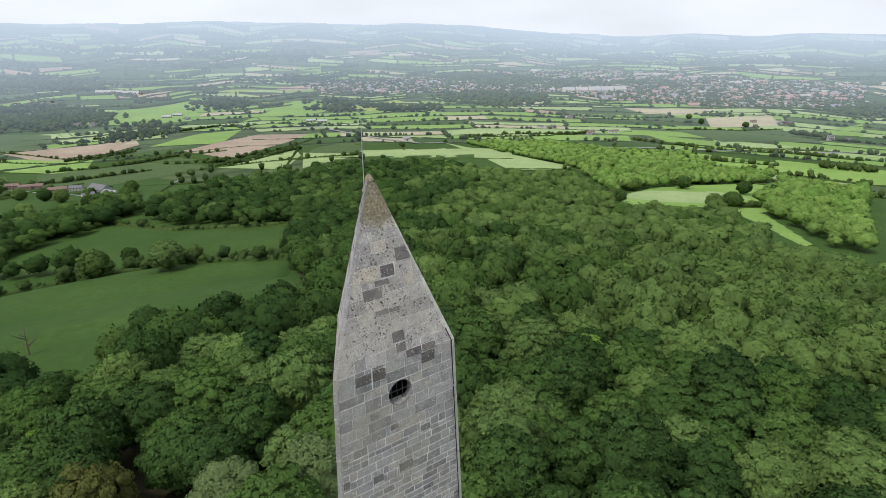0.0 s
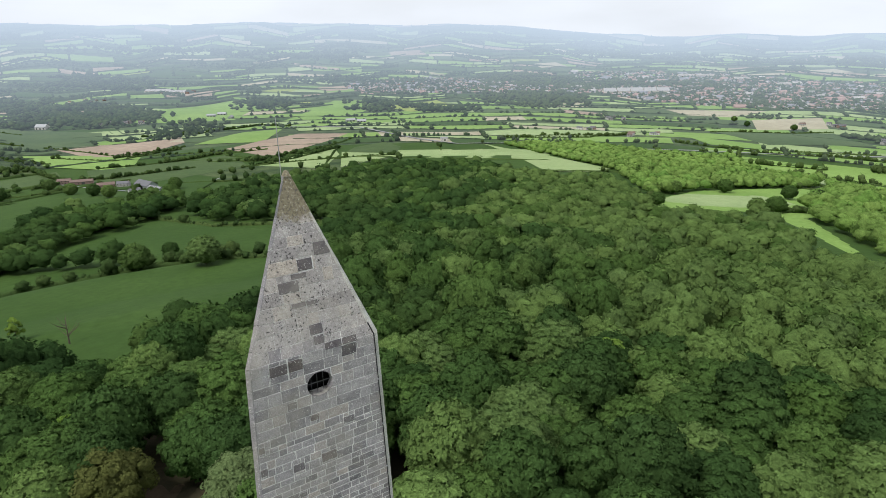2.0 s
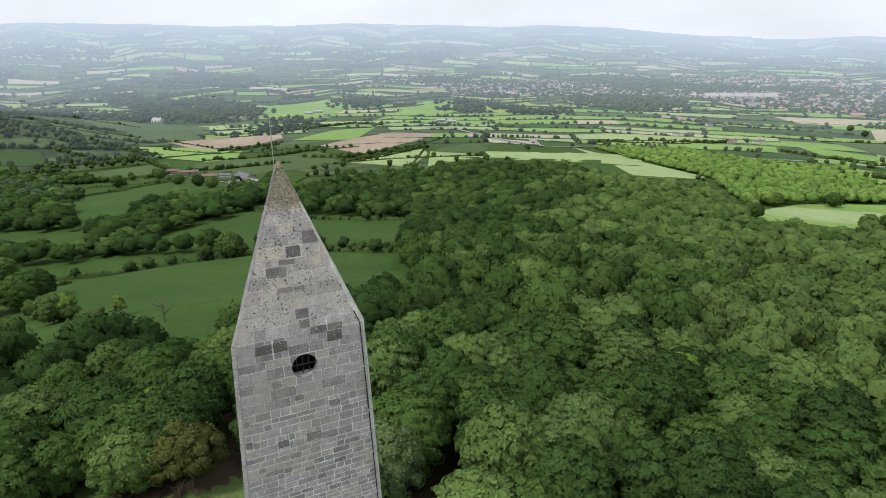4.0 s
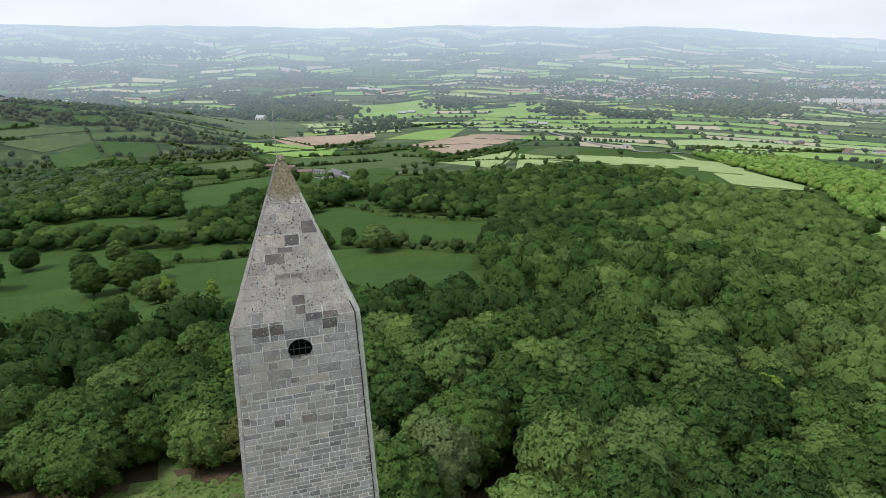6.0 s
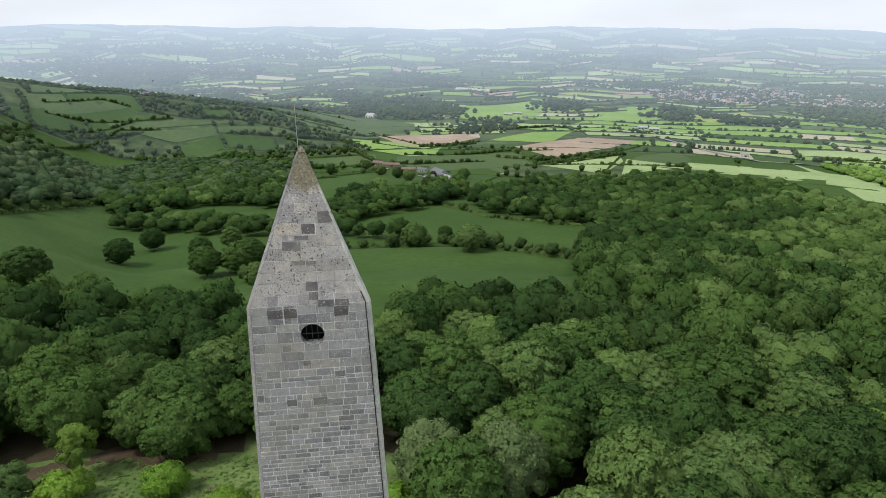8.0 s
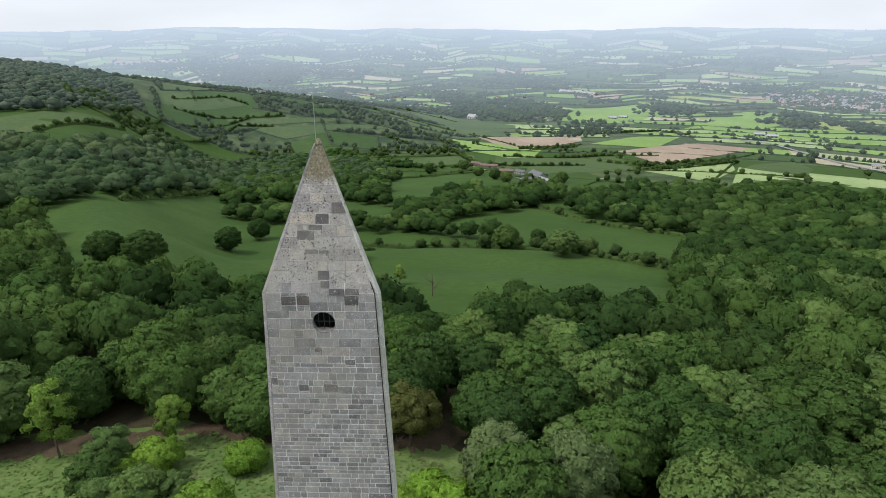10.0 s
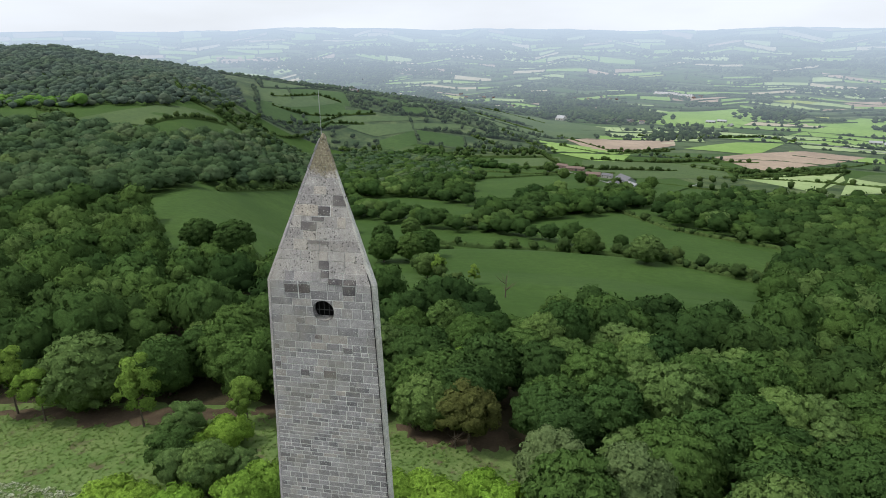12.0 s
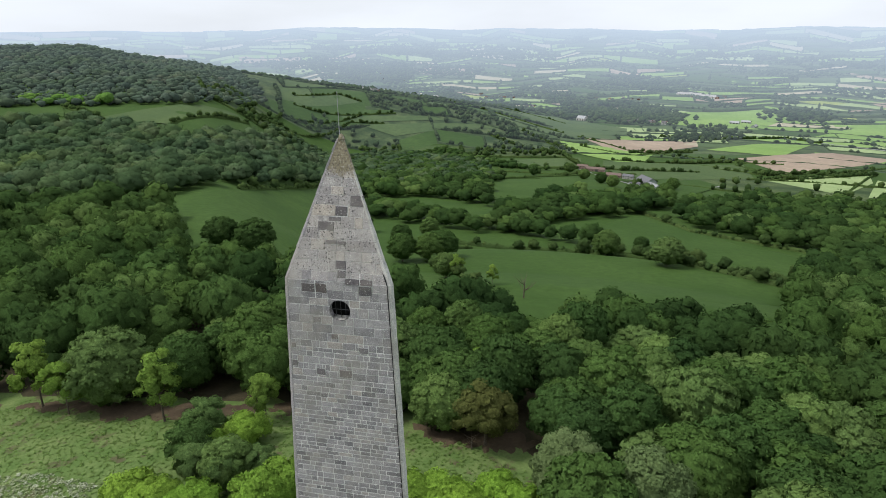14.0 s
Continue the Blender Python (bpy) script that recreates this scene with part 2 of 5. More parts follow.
# ---------------------------------------------------------------- mesh helpers
def mesh_object(name, verts, faces, mat, parent=None, tint=None, smooth=False, normals=None):
    me = bpy.data.meshes.new(name)
    verts, faces = np.asarray(verts, np.float32), np.asarray(faces, np.int32)
    me.vertices.add(len(verts))
    me.vertices.foreach_set("co", verts.ravel())
    k = faces.shape[1]
    me.loops.add(faces.size)
    me.loops.foreach_set("vertex_index", faces.ravel())
    me.polygons.add(len(faces))
    me.polygons.foreach_set("loop_start", np.arange(0, faces.size, k, dtype=np.int32))
    me.polygons.foreach_set("loop_total", np.full(len(faces), k, np.int32))
    if smooth:
        me.polygons.foreach_set("use_smooth", np.ones(len(faces), bool))
    if tint is not None:
        a = me.attributes.new("tint", "FLOAT", "POINT")
        a.data.foreach_set("value", np.asarray(tint, np.float32))
    me.update(calc_edges=True)
    me.validate()
    if normals is not None:
        a = me.attributes.new("custom_normal", "FLOAT_VECTOR", "POINT")
        a.data.foreach_set("vector", np.asarray(normals, np.float32).ravel())
    me.materials.append(mat)
    ob = new(name, me)
    ob.parent = parent
    return ob


def part(name, bm, mat, parent=None, label=""):
    me = bpy.data.meshes.new(name)
    bm.normal_update()
    bm.to_mesh(me)
    bm.free()
    me.materials.append(mat)
    ob = new(name, me)
    ob.parent = parent
    return tagged(ob, label)


def box_into(bm, lo, hi, m=Matrix()):
    vs = [bm.verts.new(m @ Vector(c)) for c in itertools.product(*zip(lo, hi))]
    for f in ((0, 1, 3, 2), (4, 6, 7, 5), (0, 4, 5, 1), (2, 3, 7, 6), (0, 2, 6, 4), (1, 5, 7, 3)):
        bm.faces.new([vs[i] for i in f])


def tube_into(bm, points, radii, sides=7):
    """A tapered tube along points."""
    rings = []
    for i, (p, r) in enumerate(zip(points, radii)):
        p = Vector(p)
        ahead = Vector(points[min(i + 1, len(points) - 1)]) - Vector(points[max(i - 1, 0)])
        q = ahead.to_track_quat("Z", "Y")
        rings.append([bm.verts.new(p + q @ Vector((r * math.cos(k * math.tau / sides), r * math.sin(k * math.tau / sides), 0))) for k in range(sides)])
    for a, b in zip(rings, rings[1:]):
        for k in range(sides):
            bm.faces.new((a[k], a[(k + 1) % sides], b[(k + 1) % sides], b[k]))
    bm.faces.new(rings[-1])
    bm.faces.new(rings[0][::-1])


def inside(poly, x, y):
    """Which of the points x, y lie in the polygon."""
    hit, p = np.zeros(np.shape(x), bool), np.asarray(poly, float)
    for (x0, y0), (x1, y1) in zip(p, np.roll(p, -1, 0)):
        cross = (y0 > y) != (y1 > y)
        hit ^= cross & (x < (x1 - x0) * (y - y0) / (y1 - y0 + 1e-12) + x0)
    return hit


# ---------------------------------------------------------------- ground: one sheet to the horizon
def build_ground():
    az = np.radians(np.r_[np.arange(-60, 120, 1.0), np.arange(120, 300, 6.0)])
    rad = np.r_[0.5, np.arange(4, 60, 4.0), np.geomspace(60, 4900, 190)]
    a, r = np.meshgrid(az, rad)
    x, y = -r * np.sin(a), r * np.cos(a)
    v = np.stack([x, y, height(x, y)], -1).reshape(-1, 3)
    n, m = len(az), len(rad)
    i, j = np.meshgrid(np.arange(m - 1), np.arange(n), indexing="ij")
    k = (j + 1) % n
    f = np.stack([i * n + j, (i + 1) * n + j, (i + 1) * n + k, i * n + k], -1).reshape(-1, 4)[:, ::-1]
    ob = mesh_object("ground", v, f, M_GRASS, smooth=True)
    ob.data.materials.append(CROPS["pasture"])
    ob.data.materials.append(FAR_CROPS["scrub"])
    away = np.hypot(*v[f[:, 0], :2].T)
    ob.data.polygons.foreach_set("material_index", ((away > 150).astype(np.int32) + (away > 1300)))
    return tagged(ob, "rough green grassland falling from a hilltop to a wide plain", "ground", kind="structure")


ground = build_ground()


def drape(name, poly, mat, lift, label, category, step=12.0, kind="structure"):
    """A patch of land cover on the ground inside a polygon."""
    bm = bmesh.new()
    bm.faces.new([bm.verts.new((x, y, 0)) for x, y in poly])
    lo, hi = np.min(poly, 0), np.max(poly, 0)
    for axis in (0, 1):
        for c in np.arange(lo[axis] + step, hi[axis], step):
            co, no = [0, 0, 0], [0, 0, 0]
            co[axis], no[axis] = c, 1
            bmesh.ops.bisect_plane(bm, geom=bm.verts[:] + bm.edges[:] + bm.faces[:], plane_co=co, plane_no=no)
    for v in bm.verts:
        v.co.z = float(height(v.co.x, v.co.y)) + (lift if not v.is_boundary else 1.1 if lift > 1 else -0.4 * lift)
    for f in bm.faces:
        f.smooth = True
        if f.normal.z < 0:
            f.normal_flip()
    bmesh.ops.recalc_face_normals(bm, faces=bm.faces[:])
    ob = part(name, bm, mat)
    return tagged(ob, label, category, kind=kind)


# ---------------------------------------------------------------- trees
def ball(level=1):
    bm = bmesh.new()
    bmesh.ops.create_icosphere(bm, subdivisions=level, radius=1)
    v = np.array([p.co[:] for p in bm.verts])
    f = np.array([[p.index for p in q.verts] for q in bm.faces])
    bm.free()
    return v, f


BALLS = {k: ball(k) for k in (1, 2)}


def unit_rows(v):
    return v / np.maximum(np.linalg.norm(v, axis=1), 1e-6)[:, None]


def crown_arrays(rg, leaves, leaf, lobes=9, core=1, wide=0.5, low=0.22, solid=0.80, ball_level=1, tiers=0.0, ragged=0.0):
    """A crown one metre high: a rounded heart, bulging clumps over its dome, and a coat of leaf sprays that
    turn to the light like the dome below them. Vertices, triangles and normals. tiers flattens the clumps into layers."""
    rise = (1 - low) / 2
    axes = np.array([wide, wide, rise])
    mid = np.array([0, 0, low + rise])
    k = np.arange(lobes)
    up = np.clip(1 - 1.5 * (k + 0.5) / lobes, -1, 1)
    ang = k * 2.39996 + rg.uniform(0, 6.28) + rg.uniform(-0.35, 0.35, lobes)
    d0 = np.stack([np.cos(ang) * np.sqrt(1 - up ** 2), np.sin(ang) * np.sqrt(1 - up ** 2), up], -1)
    flat = np.array([1, 1, 0.78 - 0.3 * tiers])
    size = rg.uniform(0.75, 1.25, lobes) * (1.50 / math.sqrt(max(lobes, 3))) * wide
    cen = mid + d0 * (axes - size[:, None] * 0.80) * (rg.uniform(0.90, 1.05, lobes) + ragged * rg.uniform(-0.5, 0.28, lobes))[:, None]
    heart, hf = BALLS[core]
    one = lobes == 1
    verts = [mid + heart * axes * (solid * 1.05 if one else solid * 0.92) * (1 + (0.12 if one else 0.05) * rg.standard_normal(len(heart)))[:, None]]
    faces, normals, base = [hf], [heart], len(heart)
    b, bf = BALLS[ball_level]
    for c, s, d in zip(cen, size, d0) if not one else ():
        verts.append(b * s * 0.84 * flat * (1 + 0.09 * rg.standard_normal(len(b)))[:, None] + c)
        normals.append(unit_rows(b * 0.75 + d))
        faces.append(bf + base)
        base += len(b)
    if one:
        cen, size, d0 = mid[None], np.array([wide]), np.array([[0, 0, 1.0]])
    pick = rg.choice(lobes, leaves, p=size ** 2 / (size ** 2).sum())
    d = unit_rows(rg.standard_normal((leaves, 3)))
    d = unit_rows(d + d0[pick] * (0.3 if one else 0.8) + np.array([0, 0, 0.22]))
    reach = np.repeat(axes[None], leaves, 0) if one else size[pick][:, None] * flat
    p = cen[pick] + d * reach * rg.uniform(0.90, 1.10, leaves)[:, None]
    if not one:
        # a quarter of the sprays fill in between the clumps
        k = leaves // 4
        dome = unit_rows(rg.standard_normal((k, 3)) + np.array([0, 0, 0.35]))
        p[:k] = mid + dome * axes * solid * rg.uniform(0.90, 1.04, k)[:, None]
        d[:k] = dome
    face = unit_rows(d * 0.8 + np.array([0, 0, 0.25]) + 0.30 * rg.standard_normal((leaves, 3)))
    t = unit_rows(np.cross(face, rg.standard_normal((leaves, 3))))
    side = np.cross(face, t)
    w = leaf * rg.uniform(0.6, 1.35, leaves)[:, None]
    # each spray: a tapering three-cornered piece, drooping at its tip
    verts.append(np.stack([p - t * w * 0.95 - np.array([0, 0, 0.3]) * w, p + t * w * 0.5 - side * w * 0.6, p + t * w * 0.7 + side * w * 0.6 + face * w * 0.2], 1).reshape(-1, 3))
    lit = unit_rows(d * (0.75 if one else 0.5) + d0[pick] * (0.15 if one else 0.8) + 0.24 * rg.standard_normal((leaves, 3)))
    normals.append(np.repeat(lit, 3, 0))
    faces.append(np.arange(leaves)[:, None] * 3 + base + np.array([0, 1, 2]))
    return np.concatenate(verts), np.concatenate(faces), np.concatenate(normals)


def trunk_mesh(rg, height_m, spread, thick, fork=0.35, limbs=5):
    bm = bmesh.new()
    lean = Vector((rg.uniform(-0.4, 0.4), rg.uniform(-0.4, 0.4), 0))
    top = Vector((0, 0, height_m * 0.78)) + lean
    pts = [Vector((0, 0, -0.6)), Vector((0, 0, height_m * fork)) + lean * 0.3, top]
    tube_into(bm, pts, (thick * 1.3, thick * 0.8, thick * 0.15))
    for k in range(limbs):
        a = k * math.tau / limbs + rg.uniform(-0.4, 0.4)
        z0 = height_m * rg.uniform(fork * 0.8, 0.55)
        start = Vector((0, 0, z0)) + lean * (z0 / height_m)
        reach = spread * rg.uniform(0.55, 0.85)
        end = start + Vector((math.cos(a) * reach, math.sin(a) * reach, height_m * rg.uniform(0.18, 0.34)))
        mid = start.lerp(end, 0.5) + Vector((0, 0, -height_m * 0.03))
        tube_into(bm, [start, mid, end], (thick * 0.45, thick * 0.3, thick * 0.08), 5)
    me = bpy.data.meshes.new("trunk")
    bm.normal_update()
    bm.to_mesh(me)
    bm.free()
    me.materials.append(M_BARK)
    return me


def tree_model(name, seed, height_m, width, leaves, leaf, mat, label, low=0.22, fork=0.3, lobes=24, solid=0.72, tiers=0.0, thick=0.022, ragged=0.0):
    """A tree thing at the origin: an Empty with trunk and crown."""
    rg = np.random.default_rng(seed)
    root = new(name)
    tr = new("trunk", trunk_mesh(rg, height_m, width * 0.4, thick * height_m, fork))
    tr.parent = root
    v, f, nrm = crown_arrays(rg, leaves, leaf / height_m, lobes, 2, 0.5 * width / height_m, low, solid, 1, tiers, ragged)
    mesh_object("crown", v * height_m, f, mat, root, smooth=True, normals=nrm)
    return tagged(root, label, "tree")


def scatter(poly, gap, rg, tries=1.0):
    """Points in a polygon about gap apart: a shaken grid of rows."""
    lo, hi = np.min(poly, 0), np.max(poly, 0)
    x, y = np.meshgrid(np.arange(lo[0], hi[0] + gap, gap), np.arange(lo[1], hi[1] + gap, gap * 0.9))
    x = x + (np.arange(x.shape[0]) % 2)[:, None] * gap * 0.5
    x, y = x + rg.uniform(-0.36, 0.36, x.shape) * gap, y + rg.uniform(-0.36, 0.36, y.shape) * gap
    keep = inside(poly, x, y)
    return np.stack([x[keep], y[keep]], -1)


def tree_stuff(name, spots, sizes, mat, models, label, category="trees", tall=1.0, kind="stuff"):
    """Many trees, too many to count, in one mesh. spots: x, y; sizes: crown widths; models: crown arrays one metre high."""
    rg = np.random.default_rng(len(spots) + 3)
    vs, fs, ts, ns, base = [], [], [], [], 0
    which = rg.integers(0, len(models), len(spots))
    z = height(spots[:, 0], spots[:, 1])
    for k, (cv, cf, cn) in enumerate(models):
        mine = np.where(which == k)[0]
        if not len(mine):
            continue
        a = rg.uniform(0, math.tau, len(mine))
        w = sizes[mine]
        h = w * tall * rg.uniform(0.82, 1.22, len(mine))
        c, s = np.cos(a)[:, None], np.sin(a)[:, None]
        px = (cv[:, 0] * c - cv[:, 1] * s) * w[:, None] + spots[mine, 0][:, None]
        py = (cv[:, 0] * s + cv[:, 1] * c) * w[:, None] + spots[mine, 1][:, None]
        pz = cv[:, 2] * h[:, None] + z[mine][:, None]
        vs.append(np.stack([px, py, pz], -1).reshape(-1, 3))
        fs.append((cf[None] + (np.arange(len(mine)) * len(cv))[:, None, None] + base).reshape(-1, 3))
        ns.append(np.stack([cn[:, 0] * c - cn[:, 1] * s, cn[:, 0] * s + cn[:, 1] * c, np.repeat(cn[None, :, 2], len(mine), 0)], -1).reshape(-1, 3))
        mx, my = spots[mine].T
        stand_of = 0.5 + 0.22 * np.sin(mx / 47 + 0.6 * np.sin(my / 60)) * np.sin(my / 53) + 0.14 * np.sin((mx + my) / 21)
        # tint lowered for cloud shade, raised eastward for sunlight
        tone_of = stand_of - 0.20 + 0.75 * ease(-50, 130, mx) + rg.uniform(-0.42, 0.42, len(mine))
        ts.append(np.repeat(np.clip(tone_of, 0, 1), len(cv)))
        base += len(mine) * len(cv)
    ob = mesh_object(name, np.concatenate(vs), np.concatenate(fs), mat, tint=np.concatenate(ts), smooth=True, normals=np.concatenate(ns))
    return tagged(ob, label, category, kind=kind)


def crowns(seed, count, leaves, leaf, core=1, lobes=8, low=0.12, wide=0.5):
    return [crown_arrays(np.random.default_rng(seed + k), leaves, leaf, lobes, core, wide, low) for k in range(count)]


MID = crowns(50, 10, 430, 0.043, core=1, lobes=15, low=0.0)
FAR = crowns(80, 8, 130, 0.050, core=1, lobes=11, low=0.0)
DOT = crowns(95, 8, 40, 0.075, core=1, lobes=5, low=0.0)
SPECK = crowns(110, 6, 6, 0.12, lobes=1, low=0.0)
OCTA = (np.array([(1, 0, 0), (0, 1, 0), (-1, 0, 0), (0, -1, 0), (0, 0, 1), (0, 0, -1)], float),
        np.array([(0, 1, 4), (1, 2, 4), (2, 3, 4), (3, 0, 4), (1, 0, 5), (2, 1, 5), (3, 2, 5), (0, 3, 5)]))
TINY = [(OCTA[0] * np.random.default_rng(k).uniform(0.35, 0.65, (6, 1)) * (1.3, 1.3, 0.9) + (0, 0, 0.42), OCTA[1], OCTA[0]) for k in range(6)]
BUSHES = crowns(140, 5, 16, 0.12, lobes=1, low=-0.05)

WOODS = {}


def wood(name, poly, label, mat=None, near=125.0, mid=330.0, wide=12.0):
    """A wood: single trees by the hilltop, then two coarser belts further down."""
    WOODS[name] = poly
    rg = np.random.default_rng(len(WOODS) * 17)
    belts = ((0, near, None, "", 1.0, 1), (near, mid, MID, "_slope", 1.08, 1.12), (mid, 700, FAR, "", 1.4, 0.86), (700, 1000, DOT, "_lower", 1.45, 0.85), (1000, 9999, SPECK, "_beyond", 1.45, 0.60))
    for lo, hi, models, end, grow, tall in belts:
        pts = scatter(poly, wide * grow * 0.80, rg)
        r = np.hypot(pts[:, 0], pts[:, 1])
        sel = pts[(r >= lo) & (r < hi)]
        if models is None:
            single = sel
        elif len(sel):
            sizes = rg.choice((0.68, 0.84, 0.96, 1.06, 1.2), len(sel)) * rg.uniform(0.9, 1.1, len(sel)) * wide * grow
            tree_stuff(name + end, sel, sizes, mat or M_WOODS, models, label, tall=tall)
    return single


singles = []
singles.append(wood("main_wood", ((-57, 49), (-38, 60), (-19, 42), (-9, 42), (7, 41), (23, 33), (35, 20), (291, 155), (238, 289), (228, 331), (240, 436), (250, 489), (154, 467), (168, 530), (191, 779), (95, 741), (32, 933), (-30, 941), (-96, 944), (-188, 798), (-103, 454), (-77, 321), (-42, 187), (-46, 164), (-78, 143), (-48, 164), (-65, 157), (-85, 140), (-85, 115), (-116, 108), (-132, 107)), "dense broadleaved wood covering the slope"))
singles.append(wood("copse_wood", ((-234, 491), (-264, 591), (-250, 751), (-191, 809), (-104, 458), (-132, 450), (-213, 471)), "dark green copse between pastures"))
# these two woods have the valley's sunlight in their leaf colour
singles.append(wood("bright_wood", ((79, 1271), (267, 1332), (332, 1202), (486, 1115), (458, 920), (508, 867), (458, 787), (270, 703), (203, 637), (226, 908), (123, 1122)), "valley wood in yellow-green that carries the sunlight", M_BRIGHT, wide=11))
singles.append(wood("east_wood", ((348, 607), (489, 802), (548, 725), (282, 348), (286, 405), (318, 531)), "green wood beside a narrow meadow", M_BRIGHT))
singles.append(wood("west_wood", ((-150, -16), (-132, -2), (-109, 15), (-84, 36), (-57, 49), (-132, 107), (-74, 121), (-108, 115), (-146, 109), (-159, 94), (-204, 101), (-181, 72), (-207, 61), (-256, 74), (-327, 96), (-359, 86), (-427, 43), (-491, 4)), "mixed green wood below the clearing"))
singles.append(wood("valley_wood", ((-874, 549), (-943, 707), (-956, 874), (-588, 781), (-906, 732), (-669, 705), (-548, 612), (-628, 591), (-702, 566), (-550, 587), (-387, 411), (-502, 430), (-550, 333)), "tree belts along the valley fields"))
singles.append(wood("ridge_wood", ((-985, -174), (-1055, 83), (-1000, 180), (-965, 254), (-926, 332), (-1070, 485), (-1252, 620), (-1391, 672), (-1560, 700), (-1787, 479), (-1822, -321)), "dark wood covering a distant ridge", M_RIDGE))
singles.append(wood("mid_copse", ((-918, 67), (-832, 186), (-751, 238), (-653, 227), (-808, 385), (-1030, 515), (-1040, 700), (-1000, 790), (-755, 791), (-577, 618), (-587, 490), (-630, 366), (-419, 168), (-386, 112), (-460, 18)), "mixed tree belts beyond the pasture", M_HAZED))
# sunlight in the leaf colour here too
singles.append(wood("sunlit_copse", ((-1042, 140), (-1105, 162), (-1093, 208), (-1048, 212), (-1019, 259), (-959, 252)), "yellow-green copse at the foot of a ridge, coloured as sunlit", M_BRIGHT))
singles.append(wood("hanger_wood", ((-343, 379), (-393, 525), (-353, 554), (-297, 490), (-282, 383), (-277, 314)), "tree belt between pastures"))
singles.append(wood("belt_wood", ((-465, 288), (-310, 306), (-200, 331), (-209, 345), (-338, 335), (-511, 319)), "line of trees along a pasture hedge"))
singles.append(wood("lane_wood", ((-311, 462), (-271, 440), (-271, 554), (-298, 625), (-324, 590), (-328, 503)), "trees along a farm lane"))

# single trees on the slope round the clearing
MODELS = [tree_model(kind, 300 + k, 13.5, w, 3500, 0.36, mat, words, low=-0.02, lobes=n, solid=0.86, tiers=tiers)
          for k, (w, n, tiers) in enumerate(((13.0, 50, 0.5), (15.0, 70, 1.0), (13.5, 44, 0.2), (12.0, 56, 0.8), (15.5, 64, 0.6), (14.0, 80, 1.0)))
          for kind, mat, words in (("beech_tree", M_LEAF, "broadleaved beech tree with a full green crown"), ("ash_tree", M_LIGHTENED, "broadleaved tree with a rounded crown in lightened green"))]
FRESH_MODELS = [tree_model("birch_tree", 340 + k, 12.0, w, 3000, 0.24, M_YOUNG, "young birch tree with fresh yellow-green leaves", low=0.16, lobes=20, solid=0.30, thick=0.013, ragged=1.0) for k, w in enumerate((6.5, 7.5))]
spots = np.concatenate(singles)
rg = np.random.default_rng(5)
az = np.degrees(np.arctan2(-spots[:, 0], spots[:, 1]))
spots = spots[(az > -56) & (az < 100)]
for x, y in ((-25, 50), (-14, 52), (-46, 55)):
    spots = spots[np.hypot(spots[:, 0] - x, spots[:, 1] - y) > 7]
spots = spots[np.argsort(np.hypot(spots[:, 0], spots[:, 1]))][:260]
az = np.degrees(np.arctan2(-spots[:, 0], spots[:, 1]))
for k, (x, y) in enumerate(spots):
    # most trees up to 30 degrees left of +y take the lightened greens
    model = MODELS[2 * (k % 6) + (1 if 0 < az[k] < 30 and rg.uniform() < 0.7 else 0)] if rg.uniform() > 0.03 else FRESH_MODELS[k % 2]
    s = rg.uniform(0.68, 1.08)
    m = Matrix.Translation((x, y, float(height(x, y)))) @ Euler((0, 0, rg.uniform(0, 6.28))).to_matrix().to_4x4() @ Matrix.Scale(s, 4)
    ob = copy_thing(model, m)
    ob.scale = (s, s, s * rg.uniform(0.95, 1.2))
    tagged(ob, group="trees round the clearing")


def stand(model, x, y, s=1.0, turn=0.0):
    ob = copy_thing(model, Matrix.Translation((x, y, float(height(x, y)))) @ Euler((0, 0, turn)).to_matrix().to_4x4())
    ob.scale = (s, s, s)
    return ob


BUSH = tree_model("gorse_bush", 380, 4.0, 6.0, 2600, 0.17, M_FRESH, "rounded yellow-green bush on the rough grass", low=-0.1, fork=0.15)
tagged(BUSH, category="bush")
WILLOW = tree_model("sallow_bush", 390, 6.0, 5.5, 2600, 0.20, M_LIGHTENED, "grey-green sallow bush at the edge of the clearing", low=0.0, fork=0.2)
tagged(WILLOW, category="bush")
BARE = new("bare_tree")
tagged(BARE, "leafless grey hedgerow tree standing in a pasture", "tree")
new("trunk", trunk_mesh(np.random.default_rng(9), 9.0, 5.0, 0.2, 0.25, 12)).parent = BARE
stand(MODELS[0], -176.7, 293.7, 1.26, 0.0)
stand(MODELS[2], -135.8, 290, 1.26, 1.0)
stand(BARE, -117.6, 149.4, 1.24, 2.0)
stand(FRESH_MODELS[1], -164.7, 160.7, 0.92, 3.0)
stand(FRESH_MODELS[0], -138.1, 154.5, 0.70, 4.0)
stand(MODELS[10], -335.9, 205.1, 1.26, 5.0)
stand(MODELS[0], -235.7, 186.3, 1.26, 6.0)
stand(MODELS[2], -226.1, 98.3, 1.26, 7.0)
stand(MODELS[4], -174.2, 162.7, 0.90, 8.0)
stand(MODELS[6], -296.5, 233.7, 1.26, 9.0)
stand(FRESH_MODELS[0], -94.4, 17.1, 1.21, 10.0)
stand(MODELS[10], -110.7, 12.7, 1.26, 11.0)
stand(FRESH_MODELS[0], -121, 1.4, 1.25, 12.0)
stand(FRESH_MODELS[1], -113.1, 4.6, 1.04, 13.0)
stand(BUSH, -65.6, 6.6, 1.45, 14.0)
stand(BUSH, -54.6, 17.6, 1.45, 15.0)
stand(BUSH, -73.4, 17.1, 1.45, 16.0)
stand(BUSH, -36.4, 36, 1.36, 17.0)
stand(BUSH, -32.1, 43.2, 1.22, 18.0)
stand(BUSH, -74.6, 24.6, 1.45, 19.0)
